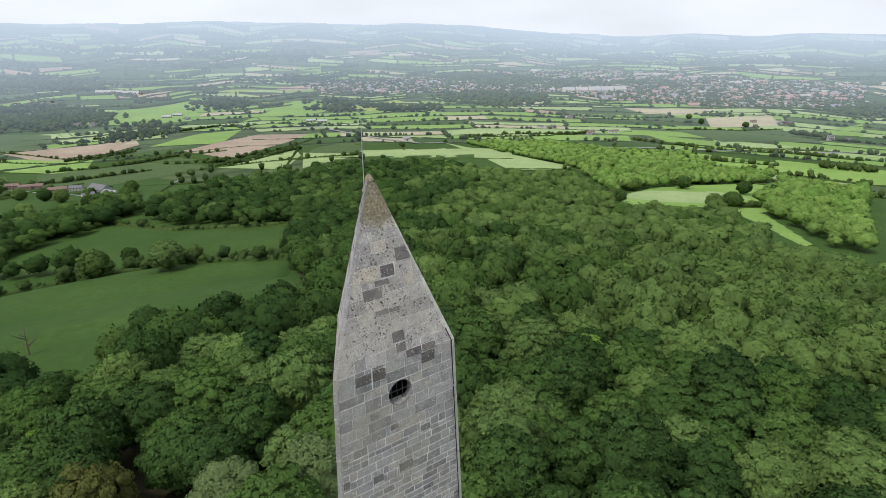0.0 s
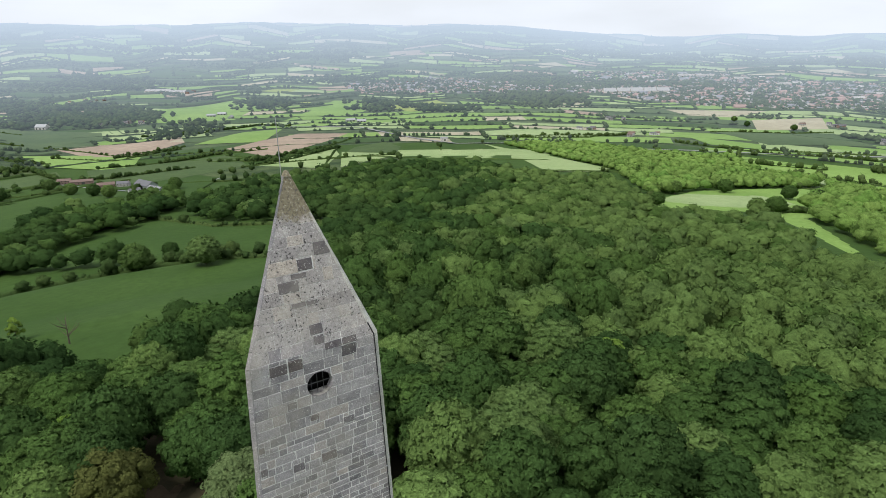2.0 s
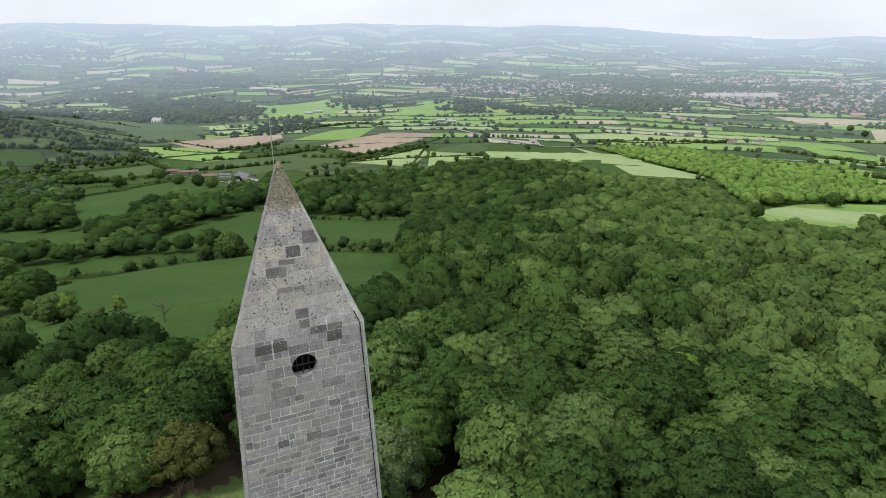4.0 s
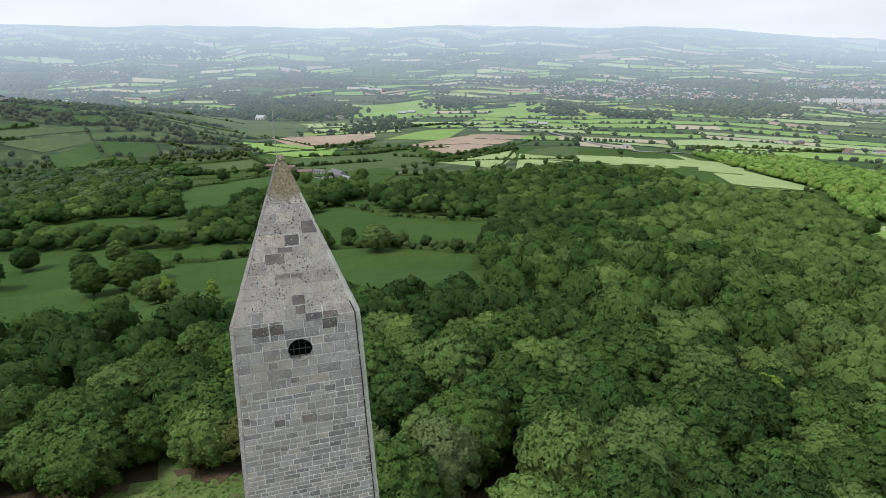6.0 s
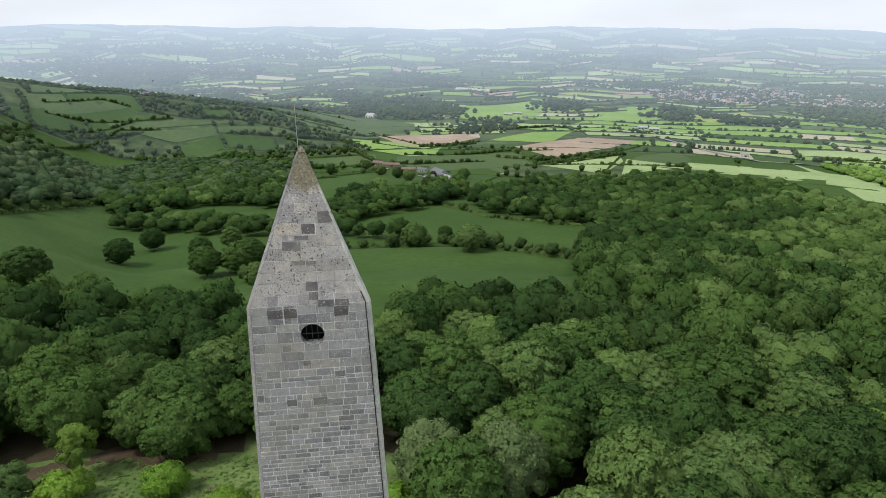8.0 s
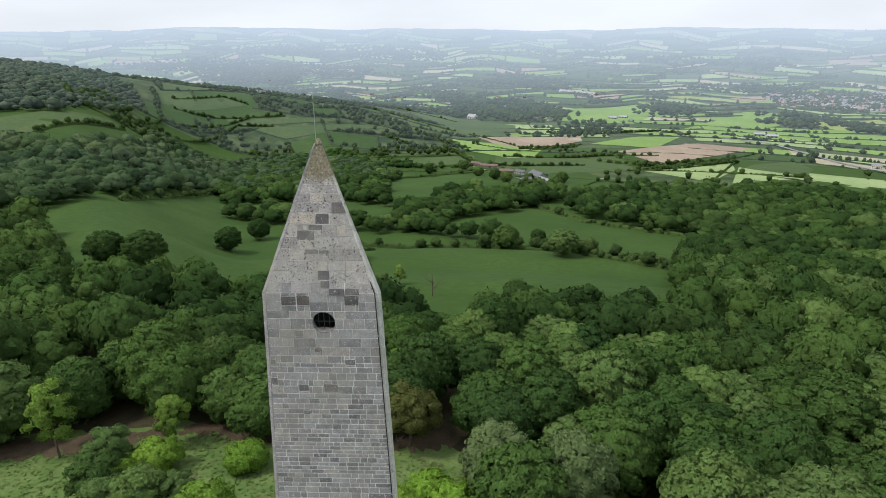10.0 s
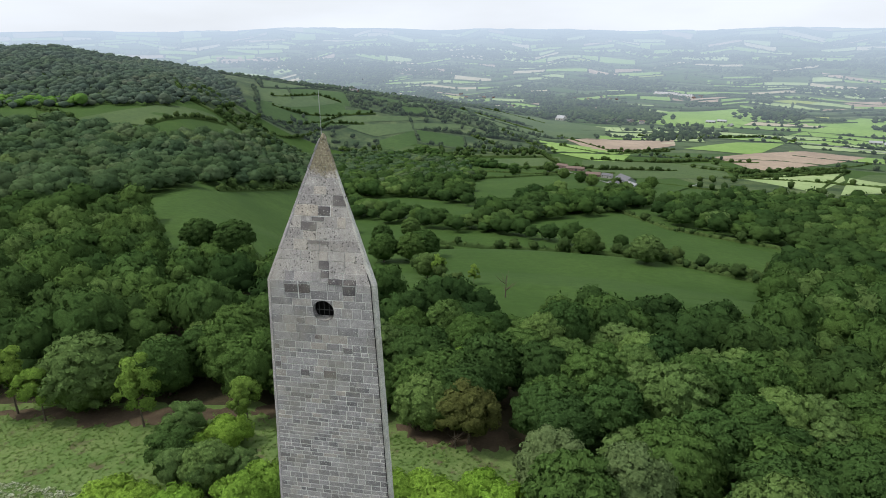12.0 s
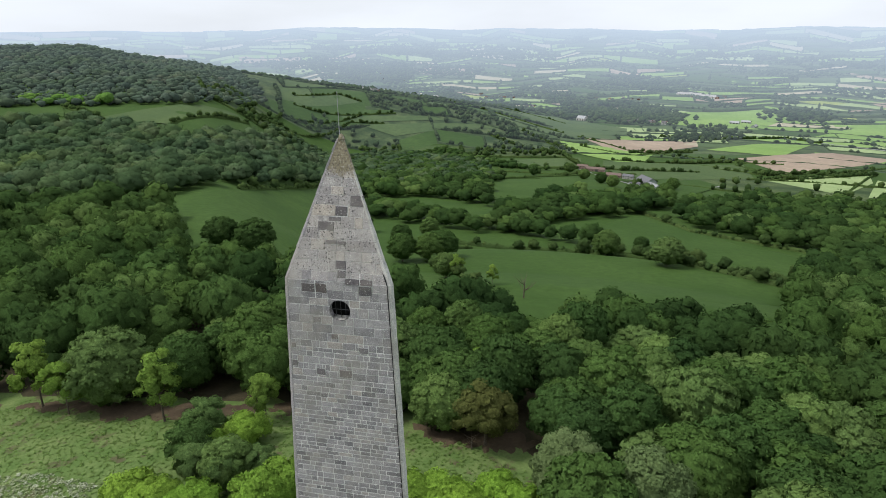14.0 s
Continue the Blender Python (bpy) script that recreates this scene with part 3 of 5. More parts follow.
stand(BUSH, -39.4, 32.3, 1.45, 20.0)
stand(BUSH, -63.4, 34.1, 1.22, 21.0)
stand(MODELS[8], 295.2, 557, 1.26, 22.0)
stand(MODELS[10], 782.3, 1837.7, 1.26, 23.0)
stand(MODELS[0], 774.5, 1731.4, 1.26, 24.0)
stand(MODELS[2], 866.5, 1660.7, 1.26, 25.0)
stand(MODELS[4], -183.5, 346.3, 0.79, 26.0)
stand(MODELS[6], -589.8, 726.1, 1.26, 27.0)
stand(MODELS[8], -1615.9, 1335.6, 1.26, 28.0)
stand(BARE, -46.6, 52.4, 0.50, 29.0)
stand(MODELS[0], -225.1, 197.2, 1.26, 30.0)
stand(MODELS[2], -226.4, 207.6, 1.26, 31.0)
stand(MODELS[4], -364, 248.7, 1.26, 32.0)
stand(MODELS[6], -305.6, 267, 1.26, 33.0)
stand(MODELS[8], -239, 89.2, 1.05, 34.0)
stand(WILLOW, -74.1, 15.1, 1.50, 35.0)
stand(WILLOW, -64, 16.9, 1.50, 36.0)
stand(BUSH, -70.7, 4.6, 1.45, 37.0)
stand(BUSH, -55.3, 21.5, 1.45, 38.0)
stand(BUSH, -59.2, 10, 1.45, 39.0)
stand(BUSH, -31.5, 34.8, 1.45, 40.0)
stand(BUSH, -26.7, 41.9, 1.33, 41.0)
stand(BUSH, -49.2, 33.4, 1.11, 42.0)
stand(FRESH_MODELS[1], -80.4, 31.2, 0.83, 43.0)
stand(MODELS[4], -409.8, 664.4, 1.26, 44.0)
stand(MODELS[6], -339.1, 590.7, 1.26, 45.0)
stand(MODELS[8], -324.5, 639.8, 1.26, 46.0)
stand(MODELS[10], -499, 729.3, 1.26, 47.0)
stand(MODELS[0], -443.8, 689.8, 1.26, 48.0)
stand(MODELS[2], -572.5, 794.6, 1.26, 49.0)
stand(MODELS[4], -358.1, 721.2, 1.26, 50.0)
stand(MODELS[6], 238.8, 671.5, 1.20, 51.0)
stand(MODELS[8], 304.7, 697.8, 1.26, 52.0)
stand(MODELS[10], 359.2, 659, 1.26, 53.0)
stand(MODELS[0], 376.2, 631.5, 1.26, 54.0)
stand(MODELS[2], 274.2, 549.5, 1.13, 55.0)
stand(MODELS[4], 185.3, 559, 1.09, 56.0)

# two pale ash trees, a bronze oak and soft young sallows at the edge of the clearing
PALE = tree_model("ash_tree", 396, 13.0, 10.5, 5200, 0.24, M_PALE_ASH, "pale grey-green ash tree with a soft rounded crown", low=0.02, fork=0.2, lobes=46, solid=0.84)
BRONZE = tree_model("oak_tree", 398, 12.0, 11.0, 4200, 0.28, M_BRONZE, "bronze-green young oak tree at the edge of the wood", low=0.16, fork=0.2, lobes=34, solid=0.66, ragged=0.5)
SOFT = tree_model("sallow_bush", 399, 8.0, 6.5, 4200, 0.17, M_SOFT, "soft grey-green sallow with open twigs", low=0.02, fork=0.12, lobes=24, solid=0.5, thick=0.014, ragged=0.5)
tagged(SOFT, category="bush")
for model, x, y, s, turn in ((PALE, -25, 50, 1.0, 0.4), (PALE, -14, 52, 1.1, 2.1), (BRONZE, -46, 55, 1.0, 1.0), (SOFT, -68, 14, 1.0, 0.2),
                             (SOFT, -63, 16, 0.9, 1.7), (SOFT, -80, 20, 1.15, 2.9), (SOFT, -61, 21, 0.85, 4.4)):
    stand(model, x, y, s, turn)

for ob in (*MODELS, *FRESH_MODELS, BUSH, WILLOW, BARE, PALE, BRONZE, SOFT):
    for o in (*ob.children_recursive, ob):
        bpy.data.objects.remove(o)

# ---------------------------------------------------------------- floors of the woods and the clearing
for name, poly in WOODS.items():
    if name in ("main_wood", "west_wood"):
        drape("wood_floor", poly, M_FLOOR, 0.12, "dark brown leaf litter and moss under trees", "ground", 8)

# ---------------------------------------------------------------- fields
FIELDS = []


def field(crop, poly, lift=0.4):
    FIELDS.append(poly)
    words = {"pasture": "dark green grazed pasture field", "meadow": "bright green meadow field", "wheat": "blue-green wheat field",
             "barley": "pale green barley field", "stubble": "pale straw-coloured field", "ploughed": "bare pinkish-brown ploughed field",
             "rape": "yellow flowering rape field"}[crop]
    far = math.hypot(*poly[0])
    return drape("field", poly, (FAR_CROPS if far > 1300 else CROPS)[crop], lift if far < 700 else 1.6, words + " between hedges", "field", 7 if far < 700 else 40)


field("ploughed", ((-941, 1345), (-780, 1431), (-714, 1510), (-653, 1397), (-681, 1146), (-767, 1192)))
field("ploughed", ((-505, 1264), (-416, 1532), (-294, 1527), (-339, 1190), (-359, 1104)))
field("stubble", ((-772, 1417), (-721, 1525), (-658, 1408), (-711, 1363)))
field("barley", ((-346, 989), (-265, 1226), (-230, 1102), (-220, 927)))
field("barley", ((-194, 933), (-236, 1154), (-116, 1092)))
field("barley", ((35, 1287), (74, 1186), (224, 917), (183, 885), (124, 882), (101, 994)))
field("meadow", ((186, 600), (270, 703), (458, 787), (420, 675), (324, 541), (274, 500), (284, 558), (174, 529)))
field("barley", ((193, 603), (246, 673), (339, 678), (353, 626), (319, 585), (234, 572)), 0.75)
field("meadow", ((281, 515), (315, 533), (273, 390), (259, 380)))
field("meadow", ((-612, 1354), (-578, 1572), (-500, 1674), (-455, 1360)))
field("meadow", ((-1056, 1862), (-1157, 2132), (-1029, 2299), (-929, 2518), (-767, 2269), (-723, 1908), (-861, 1810)))
field("meadow", ((-557, 1871), (-523, 2453), (-324, 2447), (-350, 2105)))
field("rape", ((-924, 2777), (-855, 2854), (-754, 2845), (-789, 2726)))
field("rape", ((-296, 2248), (-120, 2486), (-23, 2280), (-181, 2067)))
field("ploughed", ((-704, 2903), (-575, 2989), (-514, 2881), (-625, 2793)))
field("ploughed", ((-2857, 2353), (-2885, 2489), (-2680, 2668), (-2554, 2560), (-2745, 2360)))
field("stubble", ((676, 2142), (1009, 2115), (818, 1927), (698, 1986)))
field("stubble", ((841, 1856), (1080, 1925), (968, 1679), (772, 1662)))
field("wheat", ((622, 1578), (942, 1610), (907, 1363), (658, 1347)))
field("meadow", ((526, 1476), (646, 1348), (616, 1282), (528, 1334)))
field("meadow", ((1041, 1602), (1245, 1736), (1083, 1496), (1007, 1523)))
field("barley", ((520, 894), (608, 809), (583, 772), (497, 843)))
field("barley", ((95, 1541), (203, 1621), (336, 1542), (288, 1437), (157, 1452)))
field("stubble", ((377, 3680), (521, 3788), (570, 3622), (410, 3539)))
field("ploughed", ((-508, 4038), (-299, 4083), (-248, 3945), (-462, 3934)))
field("stubble", ((1677, 3232), (1825, 3244), (1847, 3106), (1672, 3112)))
field("wheat", ((-874, 207), (-902, 261), (-962, 424), (-932, 421), (-785, 257), (-843, 202)))
field("pasture", ((-1026, 92), (-1011, 154), (-987, 185), (-902, 168), (-947, 81)))
field("pasture", ((-771, 252), (-917, 421), (-864, 408), (-725, 315), (-707, 241)))
field("wheat", ((-1332, 733), (-1332, 859), (-1274, 886), (-1279, 702)))
field("wheat", ((-1232, 791), (-1145, 994), (-1104, 1013), (-1198, 798)))
field("wheat", ((-1177, 815), (-1052, 1078), (-977, 1271), (-1090, 845)))
field("pasture", ((-1271, 770), (-1212, 925), (-1190, 925), (-1246, 754)))
field("wheat", ((-915, 1515), (-971, 1368), (-1382, 1527), (-1306, 1700), (-1000, 1652)))
field("pasture", ((-386, 114), (-420, 178), (-646, 393), (-394, 237), (-249, 123), (-240, 97), (-286, 87)))
field("pasture", ((-435, 784), (-412, 903), (-359, 865), (-319, 696), (-223, 533), (-334, 603)))
field("meadow", ((-938, 1234), (-648, 1187), (-552, 966), (-769, 1064)))
field("wheat", ((-638, 988), (-455, 1172), (-366, 999), (-450, 821), (-543, 839)))
field("pasture", ((-550, 587), (-545, 721), (-483, 760), (-380, 636), (-285, 464), (-392, 428)))
field("pasture", ((-262, 426), (-270, 491), (-155, 430), (-106, 432), (-91, 374), (-140, 357), (-206, 333)))
field("pasture", ((-238, 201), (-243, 245), (-244, 296), (-190, 314), (-115, 303), (-74, 305), (-67, 272), (-74, 214), (-99, 180), (-136, 147), (-184, 166)))
field("wheat", ((-228, 1245), (-180, 1347), (-132, 1244), (-126, 1115), (-226, 1148)))


# ---------------------------------------------------------------- hedges
def hedge_arrays(a, b, high, step, rg):
    """A hedge from a to b: a bushy bank, uneven along its top. Vertices, triangles."""
    n = max(3, int(math.dist(a, b) / step))
    t = np.linspace(0, 1, n)[:, None]
    a, b = np.array(a, float), np.array(b, float)
    p = a + (b - a) * t + rg.uniform(-0.2, 0.2, (n, 2)) * high
    d = (b - a) / np.linalg.norm(b - a)
    s = np.array([-d[1], d[0]])
    h = high * rg.uniform(0.65, 1.3, n)
    z = height(p[:, 0], p[:, 1])
    rows = [np.c_[p + s * o * high * rg.uniform(0.8, 1.2, (n, 1)), z + h * u] for o, u in ((-0.62, -0.4), (-0.5, 0.62), (0.05, 1.0), (0.5, 0.62), (0.62, -0.4))]
    v = np.stack(rows, 1).reshape(-1, 3)
    i = np.arange(n - 1)[:, None] * 5
    f = np.concatenate([np.concatenate([i + np.array([k, k + 5, k + 6]), i + np.array([k, k + 6, k + 1])]) for k in range(4)])
    return v, f


def join(arrays):
    vs, fs, base = [], [], 0
    for v, f in arrays:
        vs.append(v)
        fs.append(f + base)
        base += len(v)
    return np.concatenate(vs), np.concatenate(fs)


def hedge(*line, high=2.6, label="thick green field hedge with a few hedgerow trees", trees=0.10):
    rg = np.random.default_rng(int(abs(line[0][0] * 7 + line[0][1])))
    far = math.hypot(*line[0])
    v, f = join([hedge_arrays(a, b, high if far < 700 else high * 1.3, 1.6 if far < 700 else 4.0, rg) for a, b in zip(line, line[1:])])
    tagged(mesh_object("hedgerow", v, f, M_HEDGE, tint=np.full(len(v), rg.uniform(0.2, 0.8)), smooth=True), label, "hedge", kind="stuff")
    pts, size = [], []
    for a, b in zip(line, line[1:]):
        for t in np.arange(0, 1, (3.2 if far < 700 else 5.0) / math.dist(a, b)):
            big = rg.uniform() < trees
            if rg.uniform() < 0.75 or big:
                pts.append((a[0] + (b[0] - a[0]) * t + rg.uniform(-0.8, 0.8), a[1] + (b[1] - a[1]) * t + rg.uniform(-0.8, 0.8)))
                size.append(rg.uniform(6, 10.5) if big else rg.uniform(2.4, 5.0))
    pts, size = np.array(pts), np.array(size)
    for sel, models in ((size <= 5, BUSHES), (size > 5, MID if far < 260 else FAR if far < 800 else DOT)):
        if sel.any():
            tree_stuff("hedgerow_trees", pts[sel], size[sel], M_HEDGE, models, "bushes and small trees grown out of a hedge", "hedge")


hedge((-628, 1003), (-570, 1037), (-520, 1102), (-496, 1170), (-402, 1223), trees=0.6, label="dense belt of hedgerow trees between fields")
hedge((-365, 972), (-301, 1061), (-256, 1233), trees=0.6, label="dense belt of hedgerow trees between fields")
hedge((-839, 1557), (-697, 1565), (-592, 1777), (-499, 1738), trees=0.6, label="dense belt of hedgerow trees between fields")
hedge((-746, 1006), (-593, 859), (-530, 880), (-452, 992), trees=0.6, label="dense belt of hedgerow trees between fields")
hedge((-1003, 1175), (-773, 1095), trees=0.6, label="dense belt of hedgerow trees between fields")
hedge((-682, 1150), (-614, 1292), trees=0.6, label="dense belt of hedgerow trees between fields")
hedge((-990, 1043), (-756, 1008), trees=0.6, label="dense belt of hedgerow trees between fields")
hedge((88, 1425), (186, 1477), (346, 1461), (415, 1518), trees=0.6, label="dense belt of hedgerow trees between fields")
hedge((463, 1362), (592, 1205), (712, 1195), (812, 1102), trees=0.6, label="dense belt of hedgerow trees between fields")
hedge((-605, 805), (-588, 852), trees=0.6, label="dense belt of hedgerow trees between fields")
hedge((193, 603), (171, 538), trees=0.6, label="dense belt of hedgerow trees between fields")
hedge((278, 557), (329, 566), trees=0.6, label="dense belt of hedgerow trees between fields")
hedge((-459, 1067), (-368, 1056), (-276, 1246), trees=0.6, label="dense belt of hedgerow trees between fields")
hedge((-297, 868), (-243, 723), (-191, 730), trees=0.6, label="dense belt of hedgerow trees between fields")
hedge((-781, 255), (-932, 428), trees=0.3)
hedge((-972, 447), (-1195, 627), (-1213, 841), trees=0.5)
hedge((-977, 441), (-1062, 522), (-1198, 798), (-1157, 865), trees=0.5)
hedge((-996, 186), (-857, 202), trees=0.5)
hedge((-1190, 925), (-1246, 754), (-1279, 702), trees=0.4)
hedge((-1332, 733), (-1332, 859), (-1274, 886), trees=0.4)
hedge((-198, 324), (-139, 321), (-77, 321))
hedge((-128, 301), (-107, 302), (-71, 299))
hedge((-129, 300), (-75, 321))
hedge((-283, 268), (-196, 293), (-132, 306))
hedge((-299, 517), (-196, 444), (-100, 449))
hedge((-667, 717), (-571, 756), (-489, 854))
hedge((-250, 208), (-261, 264))
hedge((-204, 185), (-134, 143))
hedge((-297, 490), (-402, 706), (-435, 784))
hedge((-420, 178), (-632, 385))
hedge((-596, 629), (-538, 770))
hedge((-828, 1180), (-659, 1108), (-624, 1335))
hedge((-460, 1152), (-326, 1039), (-265, 1430))
hedge((-637, 1193), (-477, 1228))
hedge((-260, 1227), (-220, 927))
hedge((-360, 984), (-114, 1093))
hedge((-352, 1005), (-265, 1226))
hedge((-971, 1368), (-707, 1191), (-623, 1310))
hedge((-1392, 1288), (-1034, 1387))
hedge((-1412, 1118), (-1557, 1562), (-1183, 1592))
hedge((90, 1449), (286, 1429), (358, 1512))
hedge((621, 1267), (815, 1217))
hedge((613, 1564), (948, 1621))
hedge((483, 818), (553, 730))
hedge((529, 903), (610, 812))
hedge((-317, 519), (-434, 823))
hedge((-165, 346), (-131, 308))


# ---------------------------------------------------------------- mosaic of fields on the plain
def mosaic():
    rg = np.random.default_rng(21)
    rows = [900.0]
    while rows[-1] < 4880:
        r = rows[-1]
        rows.append(min(4880.0, r + (150 if r < 1200 else 105 if r < 2300 else rg.uniform(55, 120))))
    cover = {}
    strips, tree_pts = {False: [], True: []}, []
    names = ["pasture", "meadow", "wheat", "barley", "stubble", "ploughed", "rape", "scrub"]

    def warp(a, r):
        j = math.sin(a * 0.61 + r * 0.0031) + 0.6 * math.sin(a * 1.3 - r * 0.0047)
        return r + (38 if r < 2300 else 75) * j, a

    for i, (r0, r1) in enumerate(zip(rows, rows[1:])):
        far = r0 > 2300
        a0 = -58.0 + rg.uniform(0, 3)
        while a0 < 109:
            width = (120 if a0 > 38 else 210) if not far else 170
            a1 = a0 + math.degrees(width * rg.uniform(0.55, 1.6) / r0)
            quad = []
            for a, r in ((a0, r0), (a1, r0), (a1 + (0 if far else 0.4), r1), (a0 + (0 if far else 0.4), r1)):
                r_, a_ = warp(a, r)
                quad.append((-r_ * math.sin(radians(a_)), r_ * math.cos(radians(a_))))
            q = np.array(quad)
            mid_a, a0 = (a0 + a1) / 2, a1
            cx, cy = q.mean(0)
            if (mid_a > 67 and r0 < 2300) or any(inside(p, np.array(cx), np.array(cy)) for p in (*WOODS.values(), *FIELDS)):
                continue
            zone = math.sin(cx / 310 + 1) * math.sin(cy / 270) + 0.5 * math.sin(cx / 120 - cy / 150)
            odds = np.array((0.30, 0.34, 0.17, 0.10, 0.015, 0.012, 0.004, 0.06))
            if far:
                odds = np.array((0.22, 0.24, 0.12, 0.13, 0.09, 0.06, 0.006, 0.15)) if zone > -0.5 else np.array((0.27, 0.12, 0.15, 0.04, 0.02, 0.02, 0.0, 0.38))
            # duller crops to the left stand in for cloud shade
            if mid_a > 31 and not far:
                odds = np.array((0.34, 0.0, 0.32, 0.0, 0, 0, 0, 0.34))
            # paler crops to the right stand in for sunlight
            if far and mid_a < -8 and r0 < 3600:
                odds = odds * np.array((0.6, 1.3, 1.0, 2.2, 2.2, 1.0, 1.0, 0.6))
            # mostly bright crops on this belt, in place of patchy sun
            if mid_a < 31 and 1400 < r0 < 2500:
                odds = np.array((0.05, 0.50, 0.10, 0.28, 0.04, 0.01, 0.02, 0.0))
            pick = names[rg.choice(8, p=odds / odds.sum())]
            n = 7 if not far else 4
            u, v = np.meshgrid(np.linspace(0, 1, n), np.linspace(0, 1, n))
            g = (q[0] * ((1 - u) * (1 - v))[..., None] + q[1] * (u * (1 - v))[..., None] + q[2] * (u * v)[..., None] + q[3] * ((1 - u) * v)[..., None])
            gz = height(g[..., 0], g[..., 1]) + 0.9
            vs, fs = cover.setdefault((pick, far, r0 > 1300), ([], []))
            b = len(vs) * n * n
            vs.append(np.concatenate([g, gz[..., None]], -1).reshape(-1, 3))
            ii, jj = np.meshgrid(np.arange(n - 1), np.arange(n - 1), indexing="ij")
            fs.append(np.stack([ii * n + jj, ii * n + jj + 1, (ii + 1) * n + jj + 1, (ii + 1) * n + jj], -1).reshape(-1, 4)[:, ::-1] + b)
            for a, b2 in ((q[0], q[1]), (q[1], q[2])):
                if rg.uniform() < (0.10 if far else 0.04):
                    continue
                m = (a + b2) / 2
                if any(inside(p, *m) for p in FIELDS):
                    continue
                strips[r0 > 1300].append(hedge_arrays(a, b2, (4.2 if mid_a > 31 else 2.6) if not far else rg.uniform(4, 8), 11.0 if not far else 36.0, rg))
                length = math.dist(a, b2)
                k = rg.poisson(length / ((15 if mid_a > 38 else 40) if not far else 44) * rg.choice((0.6, 1.2, 2.4, 4.0)))
                t = rg.uniform(0, 1, (k, 1))
                tree_pts.append(np.c_[a + (b2 - a) * t + rg.uniform(-2, 2, (k, 2)), rg.uniform(5, 13, k)])
            if pick == "scrub" or rg.uniform() < (0.05 if far else 0.08):
                k = int(rg.integers(30, 60) if far else rg.integers(20, 60))
                t = rg.uniform(0, 1, (k, 2)) * (1.0 if pick == "scrub" else 0.4) + (0 if pick == "scrub" else rg.uniform(0.1, 0.5))
                p = q[0] + (q[1] - q[0]) * t[:, :1] + (q[3] - q[0]) * t[:, 1:]
                tree_pts.append(np.c_[p, rg.uniform(9, 15, k)])
    words = {"pasture": "green pastures", "meadow": "bright green meadows", "wheat": "blue-green wheat fields", "barley": "pale green barley fields",
             "stubble": "pale straw fields", "ploughed": "bare red-brown fields", "rape": "yellow rape fields", "scrub": "rough wooded ground"}
    for (k, far, hazy), (vs, fs) in cover.items():
        ob = mesh_object("backdrop" if far else "fields", np.concatenate(vs), np.concatenate(fs), (FAR_CROPS if hazy else CROPS)[k], smooth=True)
        tagged(ob, words[k] + (" in the haze towards the horizon" if far else " spread over the plain"), "fields", kind="stuff")
    for far, arrays in strips.items():
        v, f = join(arrays)
        ob = mesh_object("hedges", v, f, M_FARLEAF if far else M_HEDGE, tint=np.repeat(rg.uniform(0, 1, len(v) // 5), 5), smooth=True)
        tagged(ob, "dark green hedges between distant fields", "hedges", kind="stuff")
    arr = np.concatenate(tree_pts)
    clear = np.zeros(len(arr), bool)
    for p in FIELDS:
        clear |= inside(p, arr[:, 0], arr[:, 1])
    arr = arr[~clear]
    r = np.hypot(arr[:, 0], arr[:, 1])
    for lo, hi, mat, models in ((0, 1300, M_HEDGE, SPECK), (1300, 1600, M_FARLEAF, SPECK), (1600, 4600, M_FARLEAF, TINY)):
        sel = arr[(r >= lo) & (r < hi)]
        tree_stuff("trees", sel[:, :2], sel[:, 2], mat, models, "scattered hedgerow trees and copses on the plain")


mosaic()


# ---------------------------------------------------------------- dark woods and tree belts on the plain
# some of these woods stand in for cloud shade on the plain
def far_wood(poly, label, gap=14.0):
    rg = np.random.default_rng(int(abs(poly[0][0] + 3 * poly[0][1])))
    pts = scatter(poly, gap, rg)
    r = float(np.hypot(*np.mean(poly, 0)))
    pts = pts + rg.normal(0, 26, pts.shape)
    thin = np.sin(pts[:, 0] / 61 + 2) * np.sin(pts[:, 1] / 47) + rg.uniform(-0.6, 0.6, len(pts))
    pts = pts[thin > -0.45]
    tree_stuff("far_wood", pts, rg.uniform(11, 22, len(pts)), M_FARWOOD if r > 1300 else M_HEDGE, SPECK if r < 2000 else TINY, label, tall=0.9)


for poly in (((-1507, 2236), (-1458, 2354), (-1330, 2306), (-1055, 2075), (-947, 1835), (-1089, 1811), (-1339, 1973)),
             ((-863, 2384), (-857, 2553), (-719, 2478), (-659, 2212), (-763, 2198)),
             ((-828, 1673), (-859, 1841), (-771, 1786), (-670, 1576), (-684, 1477), (-768, 1555)),
             ((1396, 2065), (1539, 2163), (1595, 2134), (1452, 1932), (1336, 1917))):
    far_wood(poly, "dark green copse on the plain")
for poly in (((-459, 2363), (-347, 2477), (-135, 2243), (7, 2270), (25, 2070), (-217, 2058), (-403, 2163)),
             ((-948, 3202), (-683, 3281), (-185, 3156), (-178, 3015), (-526, 3022), (-882, 3060)),
             ((-2249, 1854), (-2085, 1999), (-1697, 1966), (-1536, 1746), (-1806, 1669), (-2020, 1683)),
             ((-2073, 2375), (-1791, 2390), (-1077, 2037), (-911, 1800), (-1139, 1823), (-1644, 2112)),
             ((-2898, 1734), (-2558, 1991), (-2196, 2124), (-2059, 1921), (-2382, 1786), (-2669, 1625)),
             ((-1622, 1814), (-1469, 2116), (-1132, 2010), (-1009, 1765), (-1258, 1690))):
    far_wood(poly, "belt of dark trees between distant fields", 19.0)
